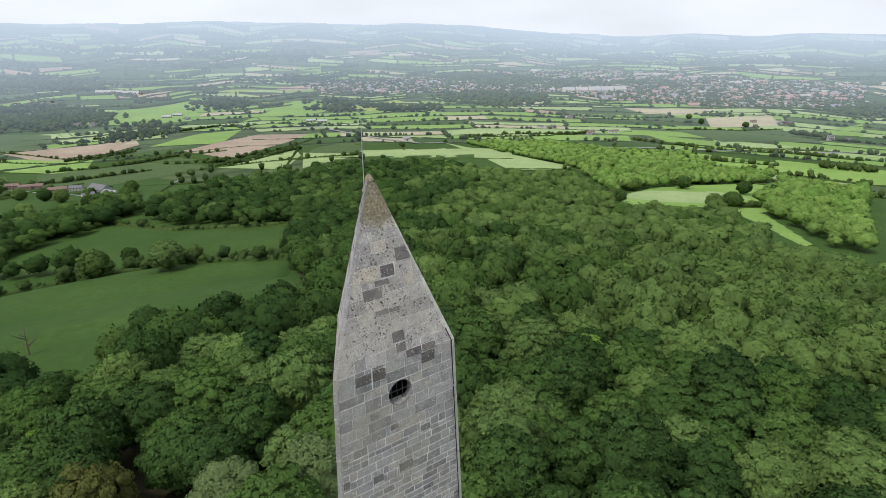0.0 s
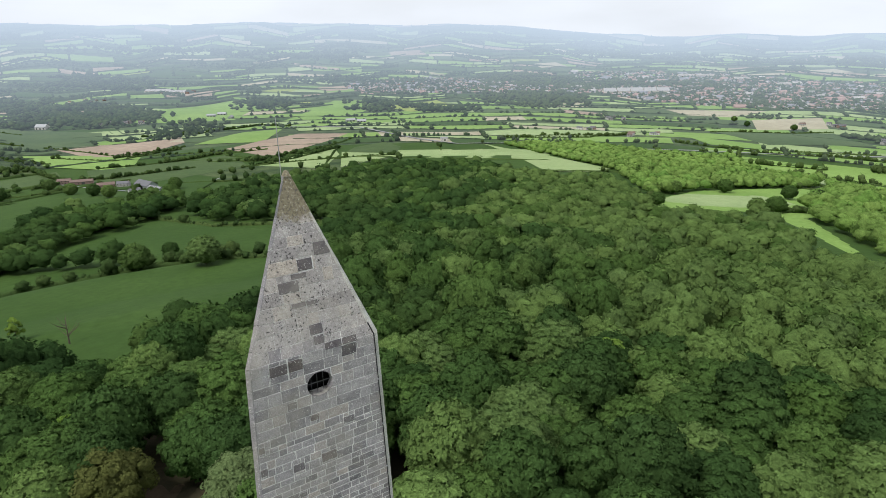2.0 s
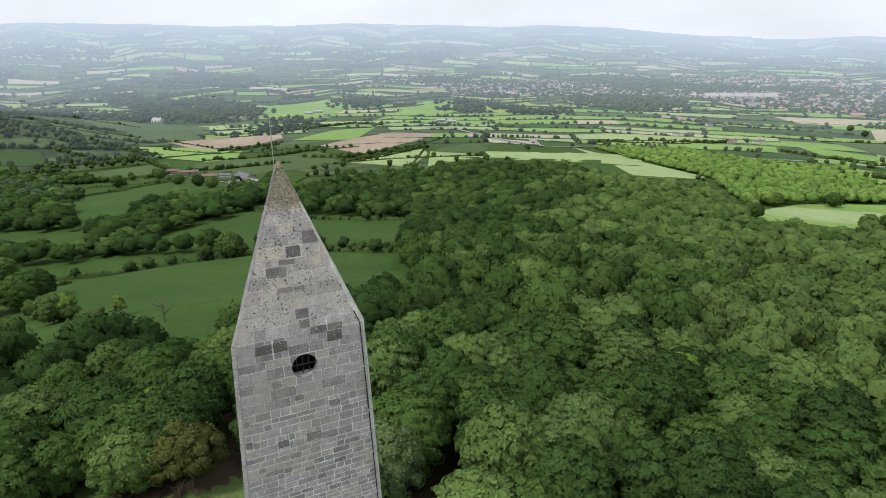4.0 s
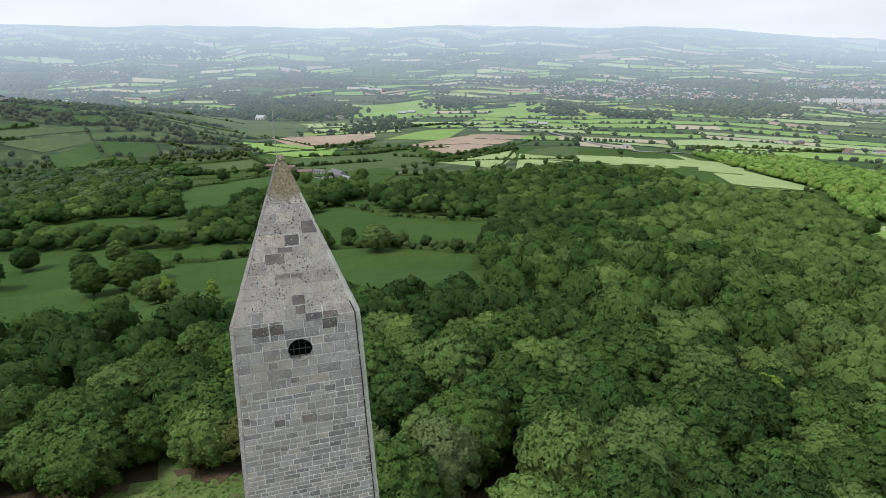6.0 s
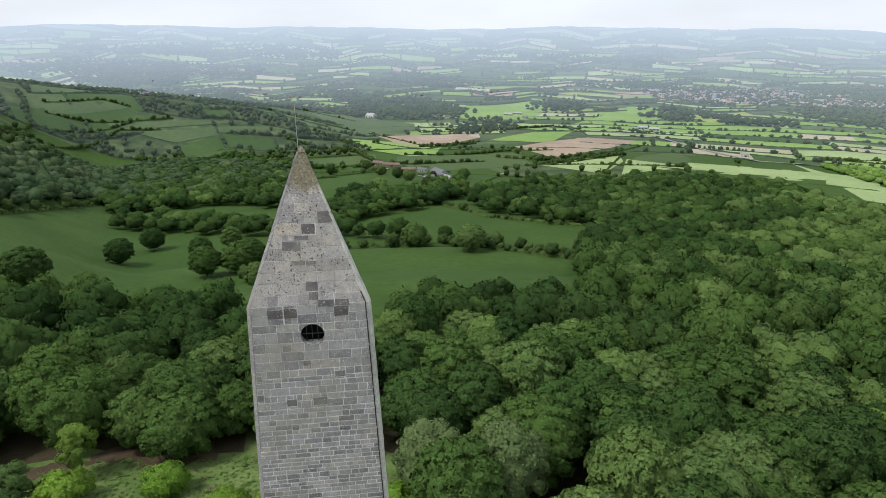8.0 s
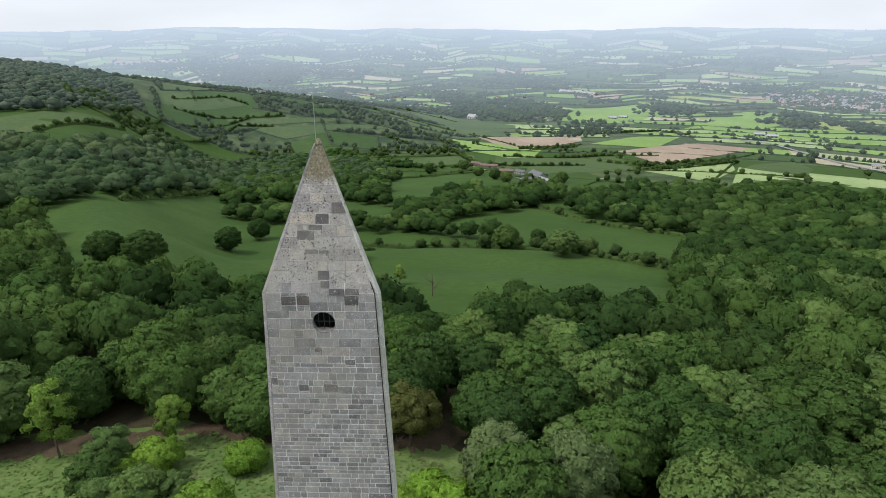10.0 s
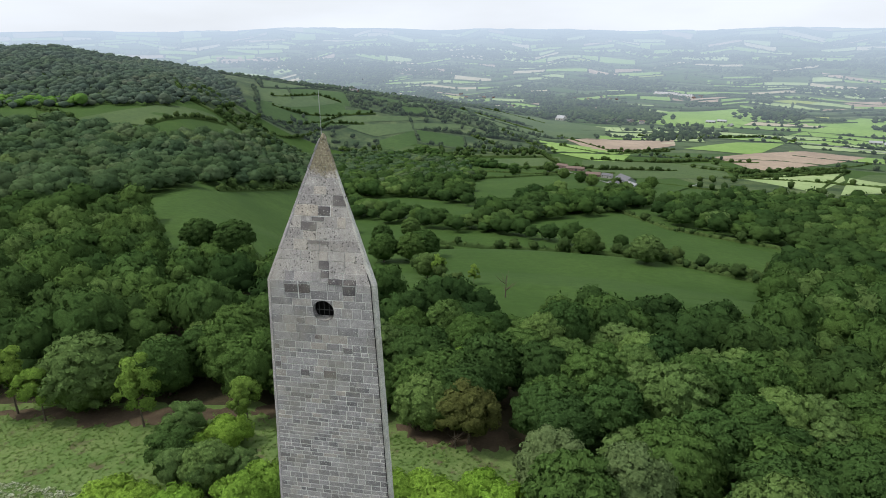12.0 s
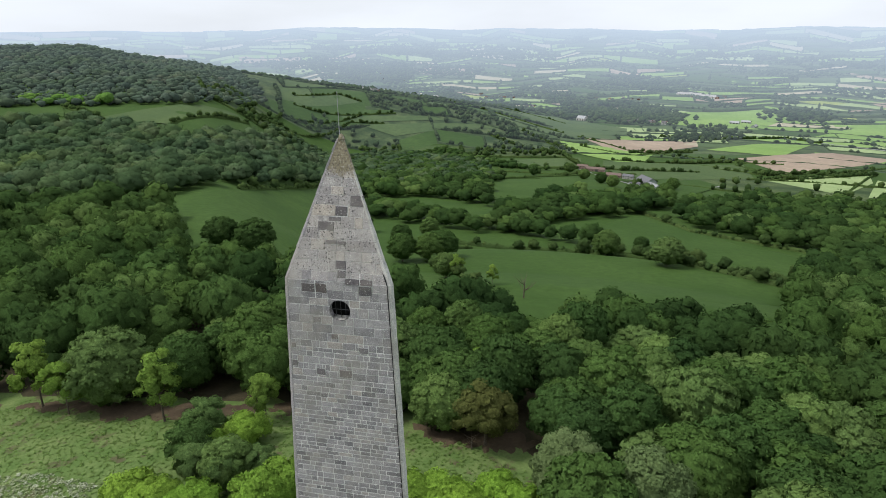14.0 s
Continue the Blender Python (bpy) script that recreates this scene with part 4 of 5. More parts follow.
# dark masses: real woods and cloud shade together
for poly in (((83, 3341), (369, 3350), (661, 3025), (615, 2804), (370, 2870), (75, 3028)),
             ((67, 2692), (209, 2783), (466, 2535), (425, 2301), (246, 2197), (74, 2432)),
             ((673, 3087), (950, 3084), (1164, 2846), (1075, 2680), (918, 2885), (657, 2884)),
             ((-1975, 2990), (-1886, 3101), (-1704, 3056), (-1474, 2956), (-1407, 2762), (-1605, 2772), (-1827, 2747)),
             ((-3163, 1945), (-3146, 2104), (-2943, 2291), (-2746, 2290), (-2618, 2112), (-2804, 1908), (-2920, 1782)),
             ((-3640, 1687), (-3474, 2093), (-3095, 2415), (-2623, 2720), (-2532, 2536), (-2881, 2246), (-3282, 1823))):
    far_wood(poly, "dark wood on the far plain, partly standing for cloud shade", 16.0)
for poly in (((-1640, 3743), (-1192, 3863), (-659, 3860), (-710, 3761), (-1204, 3678)),
             ((-2333, 3594), (-1965, 3833), (-1420, 3852), (-1490, 3770), (-2000, 3642), (-2283, 3508)),
             ((302, 4078), (922, 4290), (1482, 3944), (1380, 3849), (792, 4000)),
             ((1475, 3739), (1978, 3678), (2374, 3260), (2292, 3173), (1821, 3431)),
             ((-3627, 2268), (-3465, 2548), (-3066, 2909), (-2494, 3247), (-2465, 3098), (-2955, 2796), (-3357, 2391), (-3521, 2193)),
             ((-3551, 2490), (-3171, 3063), (-2541, 3362), (-2492, 3187), (-3012, 2810), (-3375, 2452))):
    far_wood(poly, "hazy blue-green woods under the horizon", 22.0)


# ---------------------------------------------------------------- road, farms, villages and the town
M_ASPHALT = plain("pale_worn_asphalt", (0.24, 0.24, 0.24), 0.9, vary=0.15, scale=0.2)
WALLS = {"white": plain("white_render", (0.52, 0.51, 0.48), 0.9, vary=0.08), "brick": plain("red_brick", (0.22, 0.155, 0.13), 0.9, vary=0.2),
         "grey": plain("grey_stone_wall", (0.32, 0.31, 0.29), 0.9, vary=0.2), "steel": plain("green_grey_sheeting", (0.26, 0.29, 0.27), 0.6, vary=0.1)}
ROOFS = {"slate": plain("slate_roof", (0.13, 0.13, 0.14), 0.7, vary=0.2), "tile": plain("clay_tile_roof", (0.165, 0.118, 0.10), 0.85, vary=0.25),
         "pale": plain("pale_fibre_roof", (0.25, 0.25, 0.26), 0.8, vary=0.1), "white": plain("white_sheet_roof", (0.33, 0.34, 0.35), 0.7, vary=0.05)}
M_PANE = plain("dark_window_glass", (0.03, 0.035, 0.04), 0.15, vary=0.1)
M_DOOR = plain("dark_door", (0.06, 0.06, 0.06), 0.6)


def band(name, line, width, mat, lift, label, category):
    """A road along a line of plan points."""
    pts = []
    for a, b in zip(line, line[1:]):
        for t in np.linspace(0, 1, max(2, int(math.dist(a, b) / 25)), endpoint=False):
            pts.append((a[0] + (b[0] - a[0]) * t, a[1] + (b[1] - a[1]) * t))
    pts = np.array(pts + [line[-1]], float)
    d = np.gradient(pts, axis=0)
    d /= np.linalg.norm(d, axis=1)[:, None]
    side = np.stack([-d[:, 1], d[:, 0]], -1) * width / 2
    lr = np.stack([pts - side, pts + side], 1).reshape(-1, 2)
    v = np.c_[lr, height(lr[:, 0], lr[:, 1]) + lift]
    i = np.arange(len(pts) - 1)[:, None] * 2
    return tagged(mesh_object(name, v, i + np.array([0, 2, 3, 1]), mat), label, category, kind="structure")


def house(name, x, y, long, deep, eaves, turn, wall, roof, label, category="house", chimney=False, windows=0, doors=1):
    """A gabled building: walls, two roof slopes, door, windows, chimney."""
    root = tagged(new(name), label, category)
    root.matrix_basis = Matrix.Translation((x, y, float(height(x, y)) + 1.0)) @ Euler((0, 0, radians(turn))).to_matrix().to_4x4()
    a, b, ridge = long / 2, deep / 2, eaves + deep * 0.32
    bm = bmesh.new()
    v = [bm.verts.new(p) for p in ((-a, -b, -3), (a, -b, -3), (a, b, -3), (-a, b, -3), (-a, -b, eaves), (a, -b, eaves), (a, b, eaves), (-a, b, eaves), (-a, 0, ridge), (a, 0, ridge))]
    for f in ((0, 1, 5, 4), (2, 3, 7, 6), (1, 2, 6, 9, 5), (3, 0, 4, 8, 7)):
        bm.faces.new([v[i] for i in f])
    part("wall", bm, WALLS[wall], root)
    for s in (-1, 1):
        bm = bmesh.new()
        o, t = 0.4, 0.2
        low, top = eaves - 0.32 * o, ridge
        pts = [(-a - o, s * (b + o), low), (a + o, s * (b + o), low), (a + o, 0, top), (-a - o, 0, top)]
        vs = [bm.verts.new((p[0], p[1], p[2] + dz)) for dz in (0.05, 0.05 + t) for p in pts]
        for f in ((0, 1, 2, 3), (4, 5, 6, 7), (0, 1, 5, 4), (1, 2, 6, 5), (2, 3, 7, 6), (3, 0, 4, 7)):
            bm.faces.new([vs[i] for i in f])
        bmesh.ops.recalc_face_normals(bm, faces=bm.faces[:])
        part("roof", bm, ROOFS[roof], root)
    for k in range(windows):
        for z in (1.2, 3.6) if eaves > 4.5 else (1.2,):
            bm = bmesh.new()
            cx = -a + long * (k + 0.5) / windows
            box_into(bm, (cx - 0.5, -b - 0.05, z), (cx + 0.5, -b + 0.02, z + 1.2))
            part("window", bm, M_PANE, root)
    for k in range(doors):
        bm = bmesh.new()
        w, h = (0.5, 2.1) if category == "house" else (2.0, min(3.6, eaves - 0.4))
        cx = long * 0.08 if doors == 1 else -a + long * (k + 0.5) / doors
        box_into(bm, (cx - w, -b - 0.06, -0.5), (cx + w, -b + 0.02, h))
        part("door", bm, M_DOOR, root)
    if chimney:
        bm = bmesh.new()
        box_into(bm, (a - 1.4, -0.45, ridge - 0.8), (a - 0.5, 0.45, ridge + 1.1))
        part("chimney", bm, WALLS["brick"], root)
    return root


band("road", ((-499, 1737), (-286, 1655), (-145, 1452), (-15, 1268), (81, 1293), (247, 1220), (522, 1198), (880, 1201)), 9, M_ASPHALT, 2.4, "pale grey main road crossing the plain", "road")
band("lane", ((-359, 865), (-347, 664), (-476, 768), (-590, 842), (-680, 801)), 3, M_ASPHALT, 1.2, "narrow grey farm lane", "road")

# farm beyond the pastures
FARM = ((-553, 838), (-586, 849), (-494, 799), (-468, 797), (-414, 755), (-369, 693), (-341, 654), (-395, 692))
for (x, y), (long, deep, eaves, turn, wall, roof, words) in zip(FARM, (
        (30, 8, 4.2, 20, "brick", "tile", "long red-brick farm range with a clay tile roof"), (18, 8, 5.0, 15, "brick", "tile", "red-brick farmhouse with a tile roof"),
        (22, 9, 3.6, 25, "brick", "tile", "low red-tiled farm building"), (16, 8, 4.8, 10, "grey", "slate", "grey stone house with a slate roof"),
        (28, 16, 5.0, -30, "steel", "slate", "dark open-sided barn with a grey roof"), (20, 11, 4.2, -25, "steel", "pale", "grey sheeted barn with a pale roof"),
        (10, 6, 3.0, 30, "white", "pale", "small pale shed beside the barns"), (13, 7, 4.4, 40, "white", "slate", "white rendered cottage with a slate roof"))):
    house("farm_building", x, y, long, deep, eaves, turn, wall, roof, words, "house" if eaves > 4.3 and deep < 10 else "barn", eaves > 4.6 and deep < 10, 4)

for (x, y), turn in zip(((-825, 1985), (-811, 2038), (-749, 1950), (-309, 1823), (-345, 1840)), (8, 8, 95, 10, 20, -15)):
    house("farm_shed", x, y, 28, 13, 4.5, turn, "steel", "white" if turn < 50 else "pale", "large pale farm shed among bright meadows", "shed", doors=3)
for x, y, long in ((1086, 3143, 120), (1150, 3120, 90), (-1344, 2703, 110), (-1250, 2690, 70), (1273, 2988, 80), (1374, 2799, 60), (752, 2760, 90), (-2126, 1879, 34), (-1222, 1735, 30)):
    house("long_shed", x, y, long, 24, 6, 3, "white", "white", "long pale shed on the far plain", "shed", doors=3)
x, y = (-47, 1355)
house("roadside_building", x, y, 16, 8, 6, 10, "white", "pale", "white roadside building by the main road", "building", windows=6)
x, y = (712, 2680)
for k in range(5):
    house("warehouse", x - 110 + 56 * k, y + 4 * k, 52, 40, 9, 2, "white", "white", "large white warehouse at the edge of the town", "warehouse", doors=3)

# villages: small houses that stand apart
rg = np.random.default_rng(77)
for (x, y), count, spread in (((-1277, 1803), 5, 60), ((-1016, 1811), 6, 70), ((-975, 1833), 5, 50), ((-1658, 1959), 4, 70), ((-1974, 2093), 6, 120), ((-2182, 1851), 5, 90), ((-2790, 2113), 6, 150), ((-1516, 2384), 6, 120), ((-1294, 2727), 8, 160), ((-1457, 1039), 4, 60), ((426, 1482), 4, 50), ((324, 1630), 3, 40), ((449, 1883), 4, 50), ((976, 1744), 5, 60), ((962, 1451), 3, 50), ((-226, 3025), 10, 160)):
    for k in range(count):
        hx, hy = x + rg.uniform(-1, 1) * spread, y + rg.uniform(-1, 1) * spread * 0.5
        wall = ("white", "white", "brick", "grey")[int(rg.integers(0, 4))]
        roof = ("slate", "tile", "slate")[int(rg.integers(0, 3))]
        house("village_house", hx, hy, rg.uniform(11, 18), rg.uniform(7.5, 9.5), rg.uniform(4.6, 5.4), rg.uniform(-40, 40), wall, roof,
              {"white": "white rendered", "brick": "red-brick", "grey": "grey stone"}[wall] + " village house with a " + {"slate": "grey slate", "tile": "red tile"}[roof] + " roof", chimney=True, windows=3)


def town(poly, count, label):
    """Streets of small gabled houses, too many to count: one mesh for each kind of roof and wall."""
    rg = np.random.default_rng(count)
    lo, hi = np.min(poly, 0), np.max(poly, 0)
    p = rg.uniform(lo, hi, (count * 6, 2))
    p = p[inside(poly, p[:, 0], p[:, 1])]
    # rows of houses: pull the points to streets
    p[:, 1] = np.round(p[:, 1] / 34 + 0.3 * np.sin(p[:, 0] / 160)) * 34 + rg.uniform(-3, 3, len(p))
    p = p[:count]
    z = height(p[:, 0], p[:, 1]) + 0.5
    n = len(p)
    a, b, e = rg.uniform(4.5, 9, n), rg.uniform(3.8, 5, n), rg.uniform(4, 5.5, n)
    big = rg.uniform(0, 1, n) < 0.04
    a[big] *= 2.5
    b[big] *= 2.5
    ridge = e + b * 0.6
    t = rg.uniform(-0.3, 0.3, n) + np.where(rg.uniform(0, 1, n) < 0.3, 1.57, 0)
    sx = np.array([-1, 1, 1, -1, -1, 1, 1, -1, -1, 1])
    sy = np.array([-1, -1, 1, 1, -1, -1, 1, 1, 0, 0])
    lx, ly = sx * a[:, None], sy * b[:, None]
    lz = np.concatenate([np.full((n, 4), -3.0), np.repeat(e[:, None], 4, 1), np.repeat(ridge[:, None], 2, 1)], 1)
    c, s = np.cos(t)[:, None], np.sin(t)[:, None]
    v = np.stack([lx * c - ly * s + p[:, :1], lx * s + ly * c + p[:, 1:], lz + z[:, None]], -1)
    walls = np.array([(0, 1, 5), (0, 5, 4), (2, 3, 7), (2, 7, 6), (1, 2, 6), (1, 6, 5), (3, 0, 4), (3, 4, 7), (5, 6, 9), (7, 4, 8)])
    roofs = np.array([(4, 5, 9), (4, 9, 8), (6, 7, 8), (6, 8, 9)])
    kind = rg.choice(3, n, p=(0.35, 0.50, 0.15))
    for k, (wall, roof) in enumerate(((TOWN_WHITE, TOWN_SLATE), (TOWN_BRICK, TOWN_TILE), (TOWN_WHITE, TOWN_PALE))):
        sel = v[kind == k]
        m = np.arange(len(sel))[:, None, None] * 10
        tagged(mesh_object("town_walls", sel.reshape(-1, 3), (walls[None] + m).reshape(-1, 3), wall), label + ", their walls", "houses", kind="stuff")
        tagged(mesh_object("town_roofs", sel.reshape(-1, 3), (roofs[None] + m).reshape(-1, 3), roof), label + ", their roofs", "roofs", kind="stuff")
    tp = rg.uniform(lo, hi, (count * 6, 2))
    tp = tp[inside(poly, tp[:, 0], tp[:, 1])][: int(count * 1.7)]
    tree_stuff("town_trees", tp, rg.uniform(8, 15, len(tp)), M_FARLEAF, TINY, "green garden trees between town houses")


# a plain colour with the painted haze over it
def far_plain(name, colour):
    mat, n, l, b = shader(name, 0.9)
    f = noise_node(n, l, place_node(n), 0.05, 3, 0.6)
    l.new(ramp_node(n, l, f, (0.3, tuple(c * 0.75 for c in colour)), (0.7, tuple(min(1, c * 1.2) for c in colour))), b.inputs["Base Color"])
    l.new(haze_glow(n, l, b.outputs["BSDF"]), n["Material Output"].inputs["Surface"])
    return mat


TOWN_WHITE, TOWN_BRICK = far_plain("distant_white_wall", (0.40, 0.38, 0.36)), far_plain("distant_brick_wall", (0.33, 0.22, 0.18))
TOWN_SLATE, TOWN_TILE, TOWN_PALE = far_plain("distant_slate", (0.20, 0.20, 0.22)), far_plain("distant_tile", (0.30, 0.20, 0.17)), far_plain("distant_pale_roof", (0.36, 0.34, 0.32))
town(((18, 3207), (310, 2990), (567, 2936), (944, 2889), (1533, 2788), (1787, 2547), (1493, 2103), (1005, 2149), (742, 2378), (522, 2690), (39, 2703)), 1500, "rows of white and brick town houses")
town(((-605, 3029), (-241, 3234), (17, 3166), (15, 2719), (-445, 2698)), 500, "small distant houses at the edge of town")
town(((526, 3369), (943, 3369), (1402, 3057), (1868, 2672), (1735, 2470), (1290, 2798), (590, 3063)), 700, "pale sunlit town houses and works")


# ---------------------------------------------------------------- the clearing: bare earth, bramble tufts
def bare_band(line, width, seed):
    """A ragged strip of bare earth along a line."""
    rg = np.random.default_rng(seed)
    p = np.array(line, float)
    t = np.linspace(0, len(p) - 1.001, 34)
    mid = np.array([p[int(k)] + (p[int(k) + 1] - p[int(k)]) * (k % 1) for k in t])
    d = np.gradient(mid, axis=0)
    side = np.stack([-d[:, 1], d[:, 0]], -1) / np.linalg.norm(d, axis=1)[:, None]
    taper = np.sin(np.linspace(0.12, math.pi - 0.12, len(t)))[:, None]
    far = mid + side * width * taper * rg.uniform(0.5, 1.2, (len(t), 1))
    near = mid - side * width * taper * rg.uniform(0.3, 1.4, (len(t), 1))
    drape("bare_earth", [tuple(q) for q in (*far, *near[::-1])], M_BARE, 0.3, "bare reddish-brown earth under the trees", "ground", 3.0)


bare_band(((-62, 50), (-55, 53), (-48, 56), (-43, 60), (-39, 63)), 6.0, 3)
bare_band(((-133, -8), (-116, 6), (-101, 16), (-88, 29), (-81, 35)), 4.0, 4)
bare_band(((-86, 33), (-81, 38), (-72, 43), (-63, 46)), 6.0, 5)
rg = np.random.default_rng(31)
ring = [(-r * math.sin(radians(a)), r * math.cos(radians(a))) for a, r in ((100, 60), (98, 128), (90, 128), (77, 101), (60, 84), (43, 72), (25, 60), (0, 54), (-15, 50), (-15, 42), (30, 44), (60, 50), (85, 58))]
tuft = scatter(ring, 1.15, rg)
TUFTS = [crown_arrays(np.random.default_rng(170 + k), 10, 0.24, 1, 1, 0.5, -0.3, 0.35) for k in range(4)]
M_TUFT = leafy("bramble_leaves", ((0.0, (0.120, 0.200, 0.050)), (0.6, (0.165, 0.240, 0.070)), (1.0, (0.230, 0.280, 0.110))), "tint")
tree_stuff("bramble_tufts", tuft, rg.uniform(0.4, 1.0, len(tuft)) * np.where(rg.uniform(0, 1, len(tuft)) < 0.03, 1.7, 1.0), M_TUFT, TUFTS, "low green bramble and grass tufts in the clearing", "undergrowth", tall=0.2)
pale = scatter(((-99, -11), (-92, -3), (-81, 2), (-77, -1), (-86, -12)), 0.9, rg)
M_PALE = leafy("pale_flowering_weeds", ((0.0, (0.32, 0.36, 0.20)), (1.0, (0.62, 0.62, 0.52))), "tint")
tree_stuff("flowering_weeds", pale, rg.uniform(0.5, 1.2, len(pale)), M_PALE, TUFTS, "pale flowering weeds in the rough grass", "undergrowth", tall=0.35)


# ---------------------------------------------------------------- the obelisk
TIP_Z, SHOULDER_Z = 53.0, 48.42
IN_TOP, BATTER, CHAMFER = 1.08, 0.0215, 0.10
FACE_TURN = 35.8  # the facing side looks this far from -y towards +x


def inner(z):
    """Distance of a side from the axis at height z."""
    if z <= SHOULDER_Z:
        return IN_TOP + (SHOULDER_Z - z) * BATTER
    return IN_TOP * (TIP_Z + 0.12 - z) / (TIP_Z + 0.12 - SHOULDER_Z)


def half(z):
    """Half the width of a side between its cut corners at height z."""
    c = CHAMFER if z <= SHOULDER_Z else CHAMFER * (TIP_Z + 0.12 - z) / (TIP_Z + 0.12 - SHOULDER_Z)
    return inner(z) * math.sqrt(3) - c


def side_frame(k):
    turn = Euler((0, 0, radians(FACE_TURN + 120 * k))).to_matrix()
    return turn @ Vector((1, 0, 0)), turn @ Vector((0, -1, 0))


def on_side(k, u, z, out=0.0):
    t, n = side_frame(k)
    return t * u + n * (inner(z) + out) + Vector((0, 0, z))


def stone_material(name, dark, light, pit=0.0, random_by="Random", moss=False):
    mat, n, l, b = shader(name, 0.92, spec=0.2)
    p = place_node(n)
    rnd = n.new("ShaderNodeObjectInfo").outputs["Random"] if random_by == "Random" else n.new("ShaderNodeNewGeometry").outputs["Random Per Island"]
    tone = ramp_node(n, l, rnd, (0.0, dark), (0.3, tuple(0.5 * a + 0.5 * c for a, c in zip(dark, light))), (0.8, light), (1.0, tuple(c * f for c, f in zip(light, (1.06, 1.0, 0.90)))))
    blotch_fac = noise_node(n, l, p, 4.2, 6, 0.68)
    tone = mix_node(n, l, 1.0, tone, ramp_node(n, l, blotch_fac, (0.34, (0.80, 0.80, 0.81)), (0.50, (1.0,) * 3), (0.68, (1.20, 1.19, 1.17))), "MULTIPLY")
    grain = noise_node(n, l, p, 34, 5, 0.65)
    tone = mix_node(n, l, 1.0, tone, ramp_node(n, l, grain, (0.34, (0.70,) * 3), (0.64, (1.25,) * 3)), "MULTIPLY")
    smear = noise_node(n, l, p, 1.35, 6, 0.66)
    tone = mix_node(n, l, ramp_node(n, l, smear, (0.56, (0.0,) * 3), (0.70, (0.28,) * 3)), tone, (0.44, 0.43, 0.425))
    lichen = noise_node(n, l, p, 9, 4, 0.6)
    tone = mix_node(n, l, ramp_node(n, l, lichen, (0.64, (0.0,) * 3), (0.68, (0.7,) * 3)), tone, (0.56, 0.55, 0.52))
    dabs = noise_node(n, l, p, 26, 3, 0.5)
    tone = mix_node(n, l, ramp_node(n, l, dabs, (0.645, (0.0,) * 3), (0.675, (0.85,) * 3)), tone, (0.66, 0.65, 0.62))
    warm = noise_node(n, l, p, 0.8, 5, 0.6)
    tone = mix_node(n, l, ramp_node(n, l, warm, (0.46, (0.0,) * 3), (0.66, (0.45,) * 3)), tone, (0.30, 0.275, 0.235))
    if pit:
        holes = noise_node(n, l, p, 17, 3, 0.6)
        area = noise_node(n, l, p, 1.7, 3, 0.6)
        m = n.new("ShaderNodeMath")
        m.operation = "MULTIPLY"
        l.new(ramp_node(n, l, holes, (0.58, (0.0,) * 3), (0.63, (1.0,) * 3)), m.inputs[0])
        l.new(ramp_node(n, l, area, (0.43, (0.0,) * 3), (0.53, (pit,) * 3)), m.inputs[1])
        tone = mix_node(n, l, m.outputs[0], tone, (0.035, 0.032, 0.031))
    if moss:
        tone = mossy(n, l, p, tone)
    l.new(tone, b.inputs["Base Color"])
    bump_node(n, l, grain, 0.6, 0.02, b)
    return mat


def mossy(n, l, p, tone):
    """Brown moss grown over the top metre, with a ragged lower edge."""
    z = n.new("ShaderNodeSeparateXYZ")
    l.new(p, z.inputs[0])
    rag = noise_node(n, l, p, 5.0, 4, 0.7)
    add = n.new("ShaderNodeMath")
    add.operation = "MULTIPLY_ADD"
    add.inputs[1].default_value = 1.1
    l.new(rag, add.inputs[0])
    l.new(z.outputs["Z"], add.inputs[2])
    span = n.new("ShaderNodeMapRange")
    span.inputs["From Min"].default_value, span.inputs["From Max"].default_value = 52.22, 52.52
    span.inputs["To Max"].default_value = 0.88
    l.new(add.outputs[0], span.inputs["Value"])
    spots = noise_node(n, l, p, 15, 4, 0.6)
    return mix_node(n, l, span.outputs["Result"], tone, ramp_node(n, l, spots, (0.36, (0.09, 0.075, 0.055)), (0.46, (0.180, 0.152, 0.092)), (0.60, (0.230, 0.200, 0.120)), (0.68, (0.40, 0.38, 0.33))))


M_STONE = stone_material("grey_chert_stone", (0.200, 0.187, 0.195), (0.345, 0.323, 0.330))
M_STONES = stone_material("grey_chert_courses", (0.150, 0.140, 0.148), (0.345, 0.322, 0.330), random_by="island")
M_PITTED = stone_material("pitted_lichened_stone", (0.275, 0.254, 0.250), (0.395, 0.368, 0.356), 1.0, moss=True)
M_PITTED_JOINED = stone_material("pitted_lichened_courses", (0.275, 0.254, 0.250), (0.395, 0.368, 0.356), 1.0, "island", True)
M_SLATE = stone_material("dark_new_stone", (0.085, 0.076, 0.082), (0.120, 0.108, 0.114))
M_WORN = stone_material("worn_dark_stone", (0.125, 0.115, 0.120), (0.165, 0.150, 0.156))
M_QUOIN = stone_material("pale_corner_stone", (0.36, 0.35, 0.33), (0.48, 0.47, 0.44), random_by="island", moss=True)
M_MORTAR = stone_material("pale_mortar", (0.62, 0.61, 0.59), (0.62, 0.61, 0.59), moss=True)
M_BAR = plain("grey_window_iron", (0.085, 0.085, 0.088), 0.7, 0.1)
M_IRON = plain("dark_iron", (0.035, 0.035, 0.038), 0.6, 0.6, 0.3, 12)
M_LEAD = plain("grey_conductor_metal", (0.34, 0.34, 0.35), 0.6, 0.2, 0.2, 10)
M_SILL = plain("pale_lime_sill", (0.45, 0.43, 0.40), 0.95, vary=0.3, scale=9)
